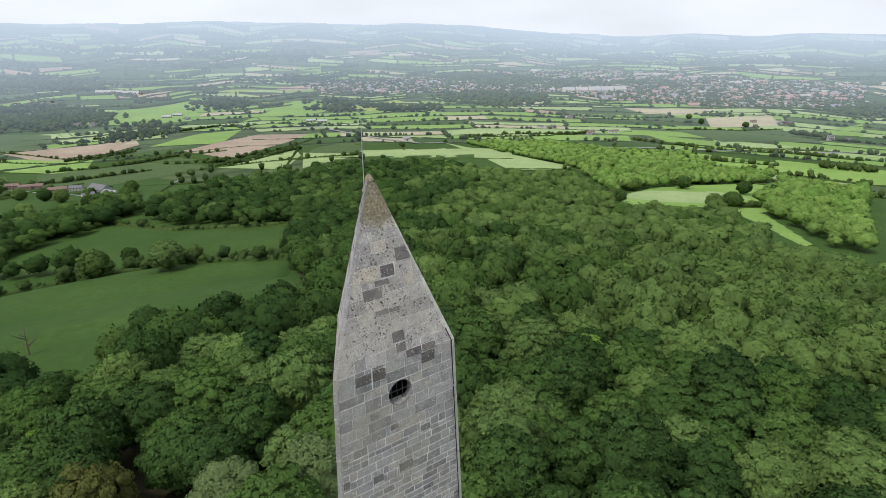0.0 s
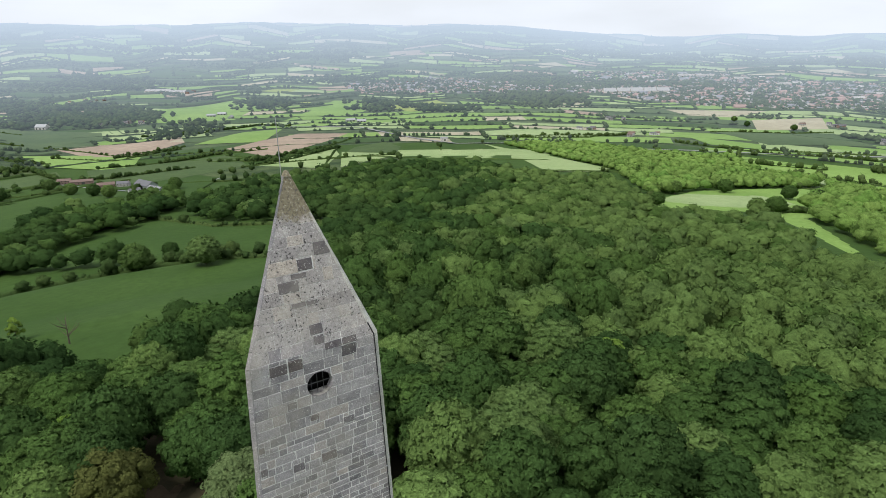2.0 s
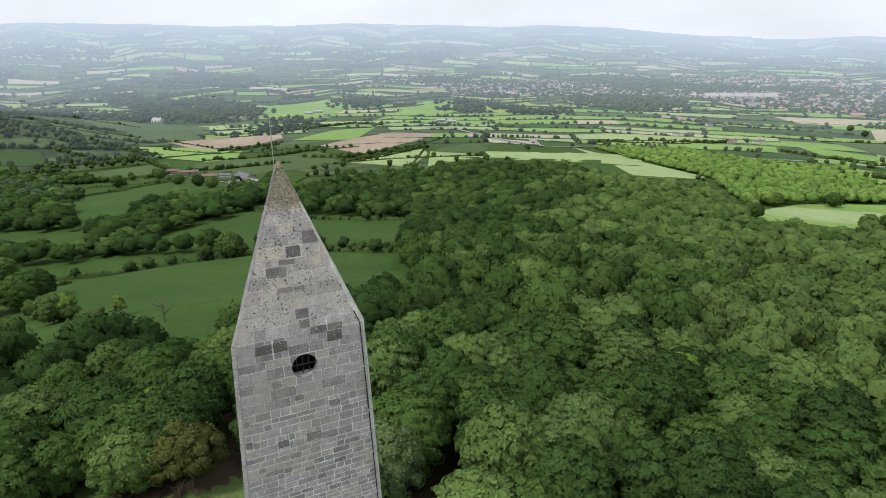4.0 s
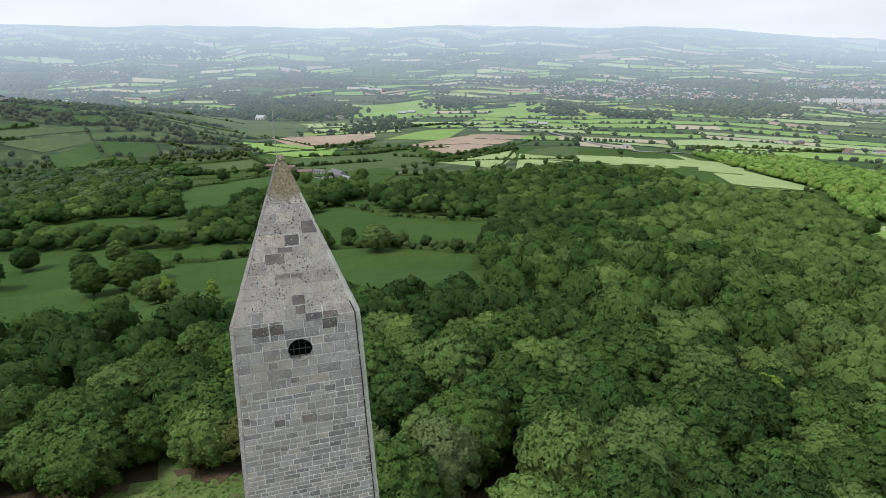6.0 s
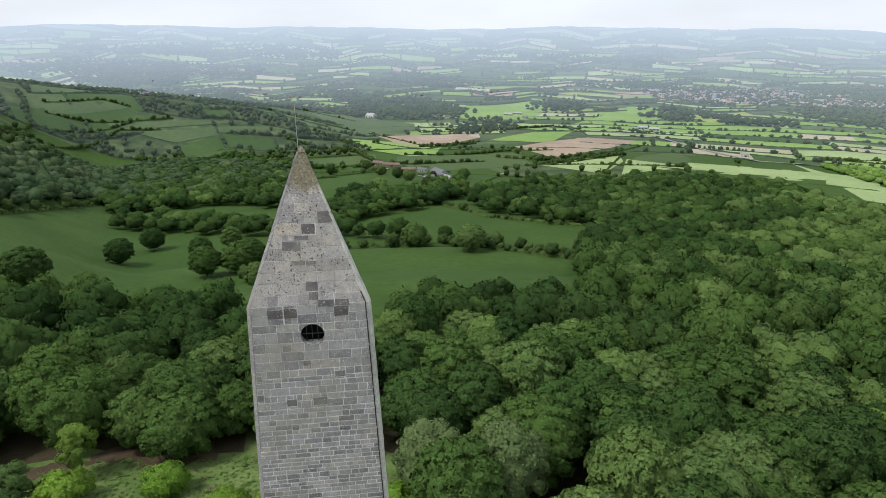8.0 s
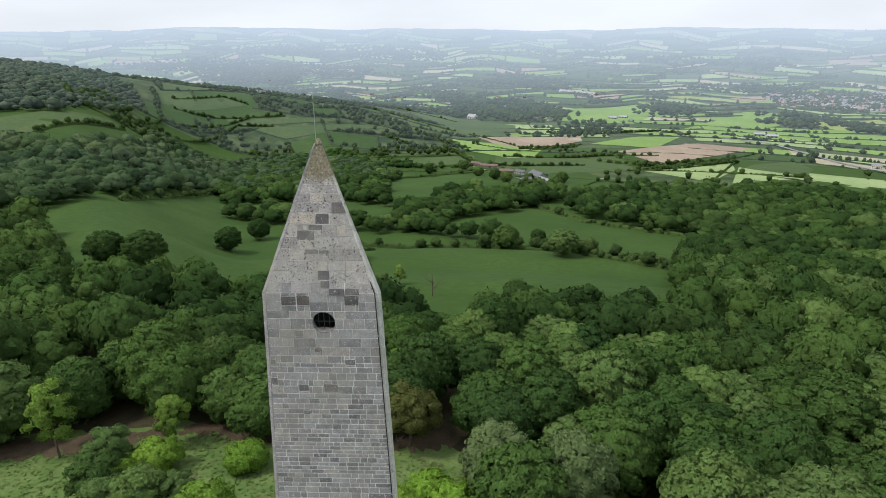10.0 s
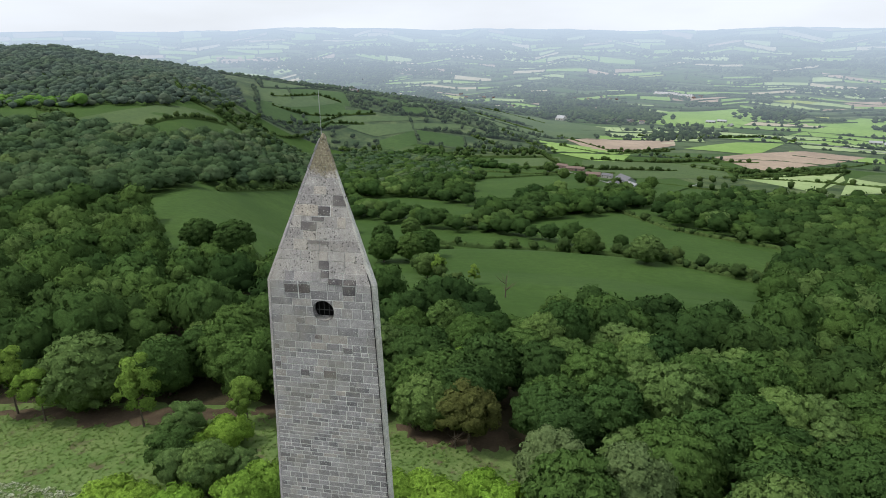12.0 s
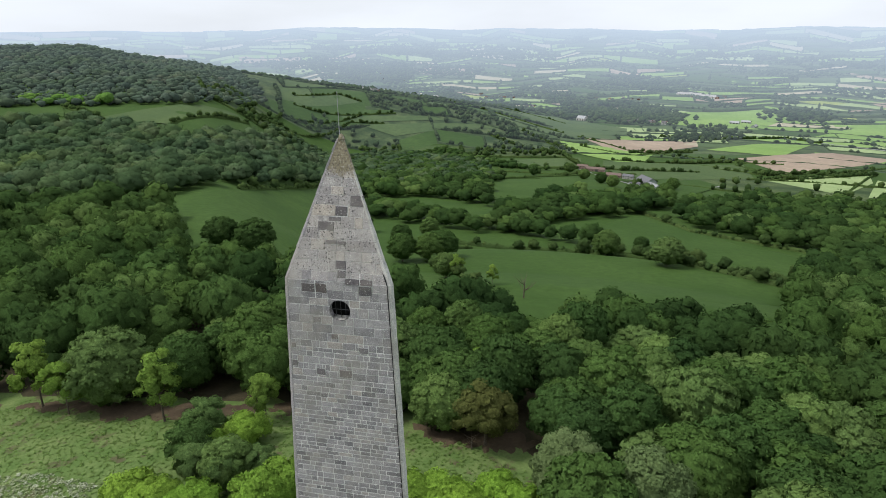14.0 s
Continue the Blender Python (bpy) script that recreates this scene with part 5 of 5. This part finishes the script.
# near-black: the shade inside the opening is put into the colour
M_VOID = plain("shade_black_masonry", (0.02, 0.02, 0.02), 1.0)

OCULUS_Z, OCULUS_R, OCULUS_U = 47.42, 0.36, 0.0

tower = tagged(new("obelisk"), "tall grey stone three-sided obelisk with a pointed top, weathered", "monument")


def build_core():
    """The mortar body with its cut corners; the facing side is pierced by the oculus."""
    bm = bmesh.new()
    for k in range(3):
        zs = [0, 12, 24, 36, 44, 46.72, 48.12, SHOULDER_Z, TIP_Z - 0.10]
        for z0, z1 in zip(zs, zs[1:]):
            if k == 0 and z0 == 46.72:
                continue
            bm.faces.new([bm.verts.new(on_side(k, u, z)) for u, z in ((-half(z0), z0), (half(z0), z0), (half(z1), z1), (-half(z1), z1))])
        for z0, z1 in zip(zs, zs[1:]):
            bm.faces.new([bm.verts.new(p) for p in (on_side(k, half(z0), z0), on_side((k + 1) % 3, -half(z0), z0), on_side((k + 1) % 3, -half(z1), z1), on_side(k, half(z1), z1))])
    # ring round the oculus
    n = 40
    z0, z1 = 46.72, 48.12
    s = 0.7
    for a, b in ((-half(z0), -s), (s, half(z0))):
        a1, b1 = (-half(z1), -s) if a < 0 else (s, half(z1))
        bm.faces.new([bm.verts.new(on_side(0, u, z)) for u, z in ((a, z0), (b, z0), (b1, z1), (a1, z1))])

    def rim(i, r=None):
        c, d = math.cos(i * math.tau / n), math.sin(i * math.tau / n)
        if r is None:
            m = s / max(abs(c), abs(d))
            return on_side(0, c * m, OCULUS_Z + d * m)
        return on_side(0, c * r, OCULUS_Z + d * r)

    for i in range(n):
        bm.faces.new([bm.verts.new(p) for p in (rim(i), rim(i + 1), rim(i + 1, OCULUS_R), rim(i, OCULUS_R))])
    bmesh.ops.remove_doubles(bm, verts=bm.verts[:], dist=0.0005)
    top = [v for v in bm.verts if v.co.z > TIP_Z - 0.11]
    bmesh.ops.contextual_create(bm, geom=top)
    bmesh.ops.recalc_face_normals(bm, faces=bm.faces[:])
    return part("mortar_core", bm, M_MORTAR, tower, "pale mortar bed behind the stones")


build_core()

# the oculus: round reveal, sloping sill, iron grille and the stair head behind, its shade painted black
t0, n0 = side_frame(0)


def face_matrix(k, u, z, out=0.0):
    """A frame on side k: x along the side, y up its slope, z outward."""
    t, _ = side_frame(k)
    d = 0.01
    up = (on_side(k, u, z + d) - on_side(k, u, z)).normalized()
    m = Matrix((t, up, t.cross(up))).transposed().to_4x4()
    m.translation = on_side(k, u, z) + t.cross(up) * out
    return m


fm = face_matrix(0, OCULUS_U, OCULUS_Z)
bm = bmesh.new()
n = 40
for i in range(n):
    c0, s0, c1, s1 = (f(j * math.tau / n) for j in (i, i + 1) for f in (math.cos, math.sin))
    r = OCULUS_R
    bm.faces.new([bm.verts.new(fm @ Vector(p)) for p in ((c0 * r, s0 * r, 0.014), (c0 * r, s0 * r, -0.22), (c1 * r, s1 * r, -0.22), (c1 * r, s1 * r, 0.014))])
bmesh.ops.remove_doubles(bm, verts=bm.verts[:], dist=0.0005)
part("oculus_reveal", bm, M_STONES, tower, "round stone opening through the wall")
bm = bmesh.new()
vs = []
for d, r in ((0.012, OCULUS_R), (-0.22, OCULUS_R)):
    row = []
    for i in range(13):
        x = -0.30 + 0.6 * i / 12
        row.append(bm.verts.new(fm @ Vector((x, -0.25 if d < 0 else -math.sqrt(max(r * r - x * x, 0)) * 0.93, d))))
    vs.append(row)
for i in range(12):
    bm.faces.new((vs[0][i], vs[0][i + 1], vs[1][i + 1], vs[1][i]))
bmesh.ops.solidify(bm, geom=bm.faces[:], thickness=0.02)
part("oculus_sill", bm, M_SILL, tower, "pale sloping lime sill")
bm = bmesh.new()
box_into(bm, (-0.6, -0.6, -0.95), (0.6, 0.6, -0.225), fm)
bm.faces.ensure_lookup_table()
bmesh.ops.delete(bm, geom=[f for f in bm.faces if all((fm.inverted() @ v.co).z > -0.3 for v in f.verts)], context="FACES_ONLY")
part("stair_head", bm, M_VOID, tower, "interior chamber coloured black for its shade")
for x in (-0.19, -0.02, 0.15):
    bm = bmesh.new()
    h = math.sqrt(OCULUS_R ** 2 - x * x) * 0.97
    tube_into(bm, [fm @ Vector((x, -h, -0.14)), fm @ Vector((x, h, -0.14))], (0.009, 0.009), 6)
    part("grille_bar", bm, M_BAR, tower, "grey iron bar")
for y in (-0.02,):
    bm = bmesh.new()
    h = math.sqrt(OCULUS_R ** 2 - y * y) * 0.97
    box_into(bm, (-h, y - 0.008, -0.16), (h, y + 0.008, -0.14), fm)
    part("grille_rail", bm, M_BAR, tower, "grey iron rail")


def stone_mesh(seed):
    """A unit stone, from -0.5 to 0.5, with bevelled and slightly uneven front; one metre of depth stands for its projection."""
    rg = np.random.default_rng(seed)
    me = bpy.data.meshes.new("stone")
    j = lambda: rg.uniform(-0.012, 0.012)
    back = [(-0.5, -0.5, 0), (0.5, -0.5, 0), (0.5, 0.5, 0), (-0.5, 0.5, 0)]
    front = [(x * (0.965 + j()), y * (0.93 + j()), 1 + 6 * j()) for x, y, _ in back]
    edge = [(x * 0.995, y * 0.99, 0.55) for x, y, _ in back]
    v = back + edge + front + [(0, 0, 1.15 + 5 * j())]
    f = []
    for a, b in ((0, 4), (4, 8)):
        f += [(a + i, a + (i + 1) % 4, b + (i + 1) % 4, b + i) for i in range(4)]
    f += [(8 + i, 8 + (i + 1) % 4, 12) for i in range(4)]
    me.from_pydata(v, [], f)
    return me


def courses(rg, z0, z1, side=0):
    """Course heights from z0 up to z1: small ones on the shaft, taller ones near and above the shoulder."""
    z, out = z0, []
    while z < z1 - 0.05:
        h = rg.choice((0.34, 0.42)) if z < 36 or (side and z < 44) else rg.choice((0.15, 0.18, 0.20, 0.23, 0.27)) if z < 46 else rg.choice((0.26, 0.31, 0.36))
        if z < SHOULDER_Z < z + h + 0.12:
            h = SHOULDER_Z - z
        h = z1 - z if z1 - z - h < 0.1 else h
        out.append((z, z + h))
        z += h
    return out


# dark replacement stones: u from, u to, bottom, top
SLATES = ((0.36, 0.80, 50.81, 51.15), (-0.13, 0.27, 50.50, 50.80), (-0.35, 0.07, 50.32, 50.47), (-0.72, -0.18, 50.02, 50.31),
          (-0.46, -0.07, 49.60, 49.73), (-0.06, 0.25, 49.60, 49.72), (-0.10, 0.26, 48.82, 49.10), (-0.03, 0.25, 48.55, 48.80),
          (0.23, 0.71, 48.34, 48.55), (0.73, 1.16, 48.35, 48.55), (0.69, 1.12, 48.00, 48.33), (-1.29, -0.83, 48.00, 48.30),
          (-0.80, -0.41, 48.00, 48.33), (-0.94, -0.68, 46.93, 47.13), (-0.36, -0.11, 46.37, 46.56), (0.59, 0.92, 45.92, 46.14),
          (-1.82, -1.66, 45.92, 46.11), (-1.84, -1.65, 45.22, 45.45), (-0.15, 0.30, 44.95, 45.24), (-0.97, -0.65, 44.97, 45.22),
          (-0.88, -0.66, 44.10, 44.24))


def edge_stone(side, a, b, c, d, z0, z1, proud, rg):
    """Corner points and faces of a stone whose ends follow the sloping edges: a, b at the foot, c, d at the top."""
    j = lambda: rg.uniform(-0.004, 0.004)
    e = 0.010
    back = [on_side(side, u, z) for u, z in ((a, z0), (b, z0), (d, z1), (c, z1))]
    edge = [on_side(side, u, z, proud * 0.55) for u, z in ((a, z0), (b, z0), (d, z1), (c, z1))]
    front = [on_side(side, u, z, proud + j()) for u, z in ((a + e, z0 + e), (b - e, z0 + e), (d - e, z1 - e), (c + e, z1 - e))]
    v = back + edge + front
    f = [(s + i, s + (i + 1) % 4, s + 4 + (i + 1) % 4, s + 4 + i) for s in (0, 4) for i in range(4)] + [(8, 9, 10, 11)]
    return v, f


UNITS = [stone_mesh(400 + k) for k in range(6)]
UNIT_MATS = {}


def unit(k, mat):
    key = (k, mat.name)
    if key not in UNIT_MATS:
        me = UNITS[k].copy()
        me.materials.append(mat)
        UNIT_MATS[key] = me
    return UNIT_MATS[key]


def lay(side, rg, z0, z1, singles_from=None):
    """Lay one side with stones. Those above singles_from are parts of their own; the rest are joined."""
    vs, fs, base = [], [], 0
    count = 0
    for a, b in courses(rg, z0, z1, side):
        w = min(half(a), half(b)) - 0.004
        u = -w
        row = []
        while u < w - 0.02:
            big = 1.3 if a > 46 else 1.0 if a > 36 and (side == 0 or a > 44) else 1.9
            joint = 0.010 if a > 48.4 else 0.017 if a > 46 else 0.026
            du = rg.choice((0.24, 0.32, 0.40, 0.52)) * rg.uniform(0.85, 1.15) * big
            if w - (u + du) < 0.2:
                du = w - u
            row.append((u, min(u + du, w)))
            u += du
        for u0, u1 in row:
            pieces = [(u0, u1, a, b)]
            if side == 0 and singles_from is not None:
                # cut round dark stones
                for s in SLATES:
                    nxt = []
                    for p in pieces:
                        if p[0] < s[1] and p[1] > s[0] and p[2] < s[3] and p[3] > s[2]:
                            if p[0] < s[0] - 0.03:
                                nxt.append((p[0], s[0], p[2], p[3]))
                            if p[1] > s[1] + 0.03:
                                nxt.append((s[1], p[1], p[2], p[3]))
                            m0, m1 = max(p[0], s[0]), min(p[1], s[1])
                            if p[2] < s[2] - 0.03:
                                nxt.append((m0, m1, p[2], s[2]))
                            if p[3] > s[3] + 0.03:
                                nxt.append((m0, m1, s[3], p[3]))
                        else:
                            nxt.append(p)
                    pieces = nxt
            for p0, p1, q0, q1 in pieces:
                cu, cz = (p0 + p1) / 2, (q0 + q1) / 2
                near = math.hypot(max(p0 - 0, 0 - p1, 0), max(q0 - OCULUS_Z, OCULUS_Z - q1, 0))
                if side == 0 and near < OCULUS_R + 0.005:
                    ring_stone(p0 + joint, p1 - joint, q0 + joint, q1 - joint)
                    continue
                proud = rg.uniform(0.005, 0.014)
                slope = 1.0 if cz < SHOULDER_Z else math.hypot(1, IN_TOP / (TIP_Z - SHOULDER_Z))
                sx, sy = p1 - p0 - joint, (q1 - q0 - joint) * slope
                m = face_matrix(side, cu, cz) @ Matrix.Diagonal((sx, sy, proud, 1))
                single = singles_from is not None and cz > singles_from
                if cz > SHOULDER_Z and (p0 <= -w + 0.001 or p1 >= w - 0.001):
                    # ends that follow the sloping edge
                    e0, e1 = p0 + joint / 2, p1 - joint / 2
                    lo0, hi0 = (-half(q0) if p0 <= -w + 0.001 else e0), (half(q0) if p1 >= w - 0.001 else e1)
                    lo1, hi1 = (-half(q1) if p0 <= -w + 0.001 else e0), (half(q1) if p1 >= w - 0.001 else e1)
                    v, f = edge_stone(side, lo0, hi0, lo1, hi1, q0 + joint / 2, q1 - joint / 2, proud, rg)
                    if single:
                        me = bpy.data.meshes.new("stone")
                        me.from_pydata(v, [], f)
                        me.materials.append(M_PITTED)
                        new("stone", me).parent = tower
                        count += 1
                    else:
                        vs.append(np.array(v))
                        fs += [[i + base for i in q] for q in f]
                        base += len(v)
                    continue
                k = int(rg.integers(0, 6))
                if single:
                    mat = M_PITTED if cz > 48.6 else M_STONE
                    ob = new("stone", unit(k, mat))
                    ob.parent = tower
                    ob.matrix_basis = m
                    count += 1
                else:
                    me = UNITS[k]
                    vs.append(np.array([m @ v.co for v in me.vertices]))
                    fs += [[i + base for i in p.vertices] for p in me.polygons]
                    base += len(me.vertices)
    if fs:
        me = bpy.data.meshes.new("masonry")
        me.from_pydata(np.concatenate(vs).tolist(), [], fs)
        me.materials.append(M_STONES)
        ob = new("masonry", me)
        ob.parent = tower
        tagged(ob, "rough grey squared stones in narrow courses", kind="stuff")
    return count


def ring_stone(u0, u1, z0, z1):
    """A stone cut to the circle of the oculus."""
    bm = bmesh.new()
    nu, nz = 14, 10
    grid = []
    for i in range(nu + 1):
        col = []
        for j in range(nz + 1):
            u, z = u0 + (u1 - u0) * i / nu, z0 + (z1 - z0) * j / nz
            du, dz = u, z - OCULUS_Z
            r = math.hypot(du, dz)
            inside_ring = r < OCULUS_R
            if inside_ring:
                s = OCULUS_R / max(r, 1e-4)
                u, z = du * s, OCULUS_Z + dz * s
            col.append((bm.verts.new(on_side(0, u, z, 0.012)), inside_ring))
        grid.append(col)
    for i in range(nu):
        for j in range(nz):
            q = (grid[i][j], grid[i + 1][j], grid[i + 1][j + 1], grid[i][j + 1])
            if not all(c[1] for c in q) and all(z0 - 0.01 <= c[0].co.z <= z1 + 0.01 for c in q):
                bm.faces.new([c[0] for c in q])
    loose = [v for v in bm.verts if not v.link_faces]
    bmesh.ops.delete(bm, geom=loose, context="VERTS")
    if not bm.faces:
        bm.free()
        return
    edge = bmesh.ops.extrude_face_region(bm, geom=bm.faces[:])
    back = [v for v in edge["geom"] if isinstance(v, bmesh.types.BMVert)]
    for v in back:
        v.co -= n0 * 0.03
    bmesh.ops.recalc_face_normals(bm, faces=bm.faces[:])
    part("stone", bm, M_STONE, tower)


rg = np.random.default_rng(12)
lay(0, rg, 0.0, 40.0)
lay(0, rg, 40.0, TIP_Z - 0.14, singles_from=44.6)
lay(1, rg, 0.0, TIP_Z - 0.14)
lay(2, rg, 0.0, TIP_Z - 0.14)
for a, b, c, d in SLATES:
    slope = 1.0 if c < SHOULDER_Z else math.hypot(1, IN_TOP / (TIP_Z - SHOULDER_Z))
    ob = new("dark_stone", unit(1, M_SLATE if c > 47.5 else M_WORN))
    ob.parent = tower
    ob.matrix_basis = face_matrix(0, (a + b) / 2, (c + d) / 2) @ Matrix.Diagonal((b - a - 0.012, (d - c - 0.012) * slope, 0.016, 1))

# pale corner stones along the three cut corners; those low down are joined
for k in range(3):
    low = bmesh.new()
    z = 0.0
    rg = np.random.default_rng(60 + k)
    while z < TIP_Z - 0.3:
        z2 = min(z + rg.uniform(0.35, 0.8), TIP_Z - 0.12)
        if z < SHOULDER_Z < z2:
            z2 = SHOULDER_Z
        single = z > 40
        bm = bmesh.new() if single else low
        e, o = 0.006, rg.uniform(0.008, 0.02)
        front = [on_side(k, half(z + e) - 0.01, z + e, o), on_side((k + 1) % 3, 0.01 - half(z + e), z + e, o),
                 on_side((k + 1) % 3, 0.01 - half(z2 - e), z2 - e, o), on_side(k, half(z2 - e) - 0.01, z2 - e, o)]
        if k == 0:
            # the pale strip laps over the facing side
            lap = [on_side(0, half(q) - 0.085 * min(1, half(q) / 1.6), q, o + 0.014) for q in (z + e, z2 - e)]
            front = [lap[0], on_side(0, half(z + e), z + e, o + 0.014), front[1], front[2], on_side(0, half(z2 - e), z2 - e, o + 0.014), lap[1]]
        else:
            # a sharp corner
            front = [front[0], on_side(k, half(z + e) + 0.075, z + e, o), front[1], front[2], on_side(k, half(z2 - e) + 0.075 * half(z2) / half(z), z2 - e, o), front[3]]
        f = [bm.verts.new(p) for p in front]
        g = [bm.verts.new((p.x * 0.95, p.y * 0.95, p.z)) for p in front]
        bm.faces.new((f[0], f[1], f[4], f[5]))
        bm.faces.new((f[1], f[2], f[3], f[4]))
        for i in range(len(f)):
            j = (i + 1) % len(f)
            bm.faces.new((f[i], g[i], g[j], f[j]))
        bmesh.ops.recalc_face_normals(bm, faces=bm.faces[:])
        if single:
            part("corner_stone", bm, M_STONES if k else M_QUOIN, tower)
        z = z2
    tagged(part("corner_masonry", low, M_STONES if k else M_QUOIN, tower, "pale dressed stones along the cut corner"), kind="stuff")

# capstone
bm = bmesh.new()
bmesh.ops.create_cone(bm, cap_ends=True, segments=7, radius1=0.13, radius2=0.05, depth=0.16, matrix=Matrix.Translation((0, 0, TIP_Z - 0.07)))
bmesh.ops.bevel(bm, geom=bm.edges[:], offset=0.02, segments=2, affect="EDGES")
part("capstone", bm, M_QUOIN, tower, "small blunt pale capstone")

# lightning rod with its strap, and the conductor cable down the corner
bm = bmesh.new()
rod_foot = Vector((-0.13, 0.02, TIP_Z - 0.1))
tube_into(bm, [rod_foot - Vector((0, 0, 0.5)), rod_foot + Vector((0, 0, 0.1)), rod_foot + Vector((0.0, 0, 1.35)), rod_foot + Vector((0, 0, 1.42))], (0.012, 0.011, 0.009, 0.003), 7)
part("lightning_rod", bm, M_LEAD, tower, "thin grey lightning rod")
bm = bmesh.new()
pts = [on_side(0, half(z) - 0.115, z, 0.045) for z in (SHOULDER_Z + 0.35, SHOULDER_Z, 44, 36, 24, 12, 0.1)]
tube_into(bm, pts, [0.016] * len(pts), 6)
part("conductor_cable", bm, M_IRON, tower, "dark lightning conductor cable down the corner")
for z in np.arange(2, SHOULDER_Z, 1.5):
    bm = bmesh.new()
    box_into(bm, (-0.03, -0.02, 0.0), (0.03, 0.02, 0.066), face_matrix(0, half(z) - 0.115, float(z)))
    part("cable_clip", bm, M_LEAD, tower)

# low stone plinth at the foot
bm = bmesh.new()
ring0, ring1 = [], []
for k in range(3):
    for u in (-half(0) - 0.35, half(0) + 0.35):
        ring0.append(bm.verts.new(on_side(k, u, 0, 0.6) - Vector((0, 0, 0.6))))
        ring1.append(bm.verts.new(on_side(k, u, 0, 0.6) + Vector((0, 0, 0.7))))
for i in range(6):
    bm.faces.new((ring0[i], ring0[(i + 1) % 6], ring1[(i + 1) % 6], ring1[i]))
bm.faces.new(ring1)
bmesh.ops.recalc_face_normals(bm, faces=bm.faces[:])
part("plinth", bm, M_STONES, tower, "stepped grey stone plinth")
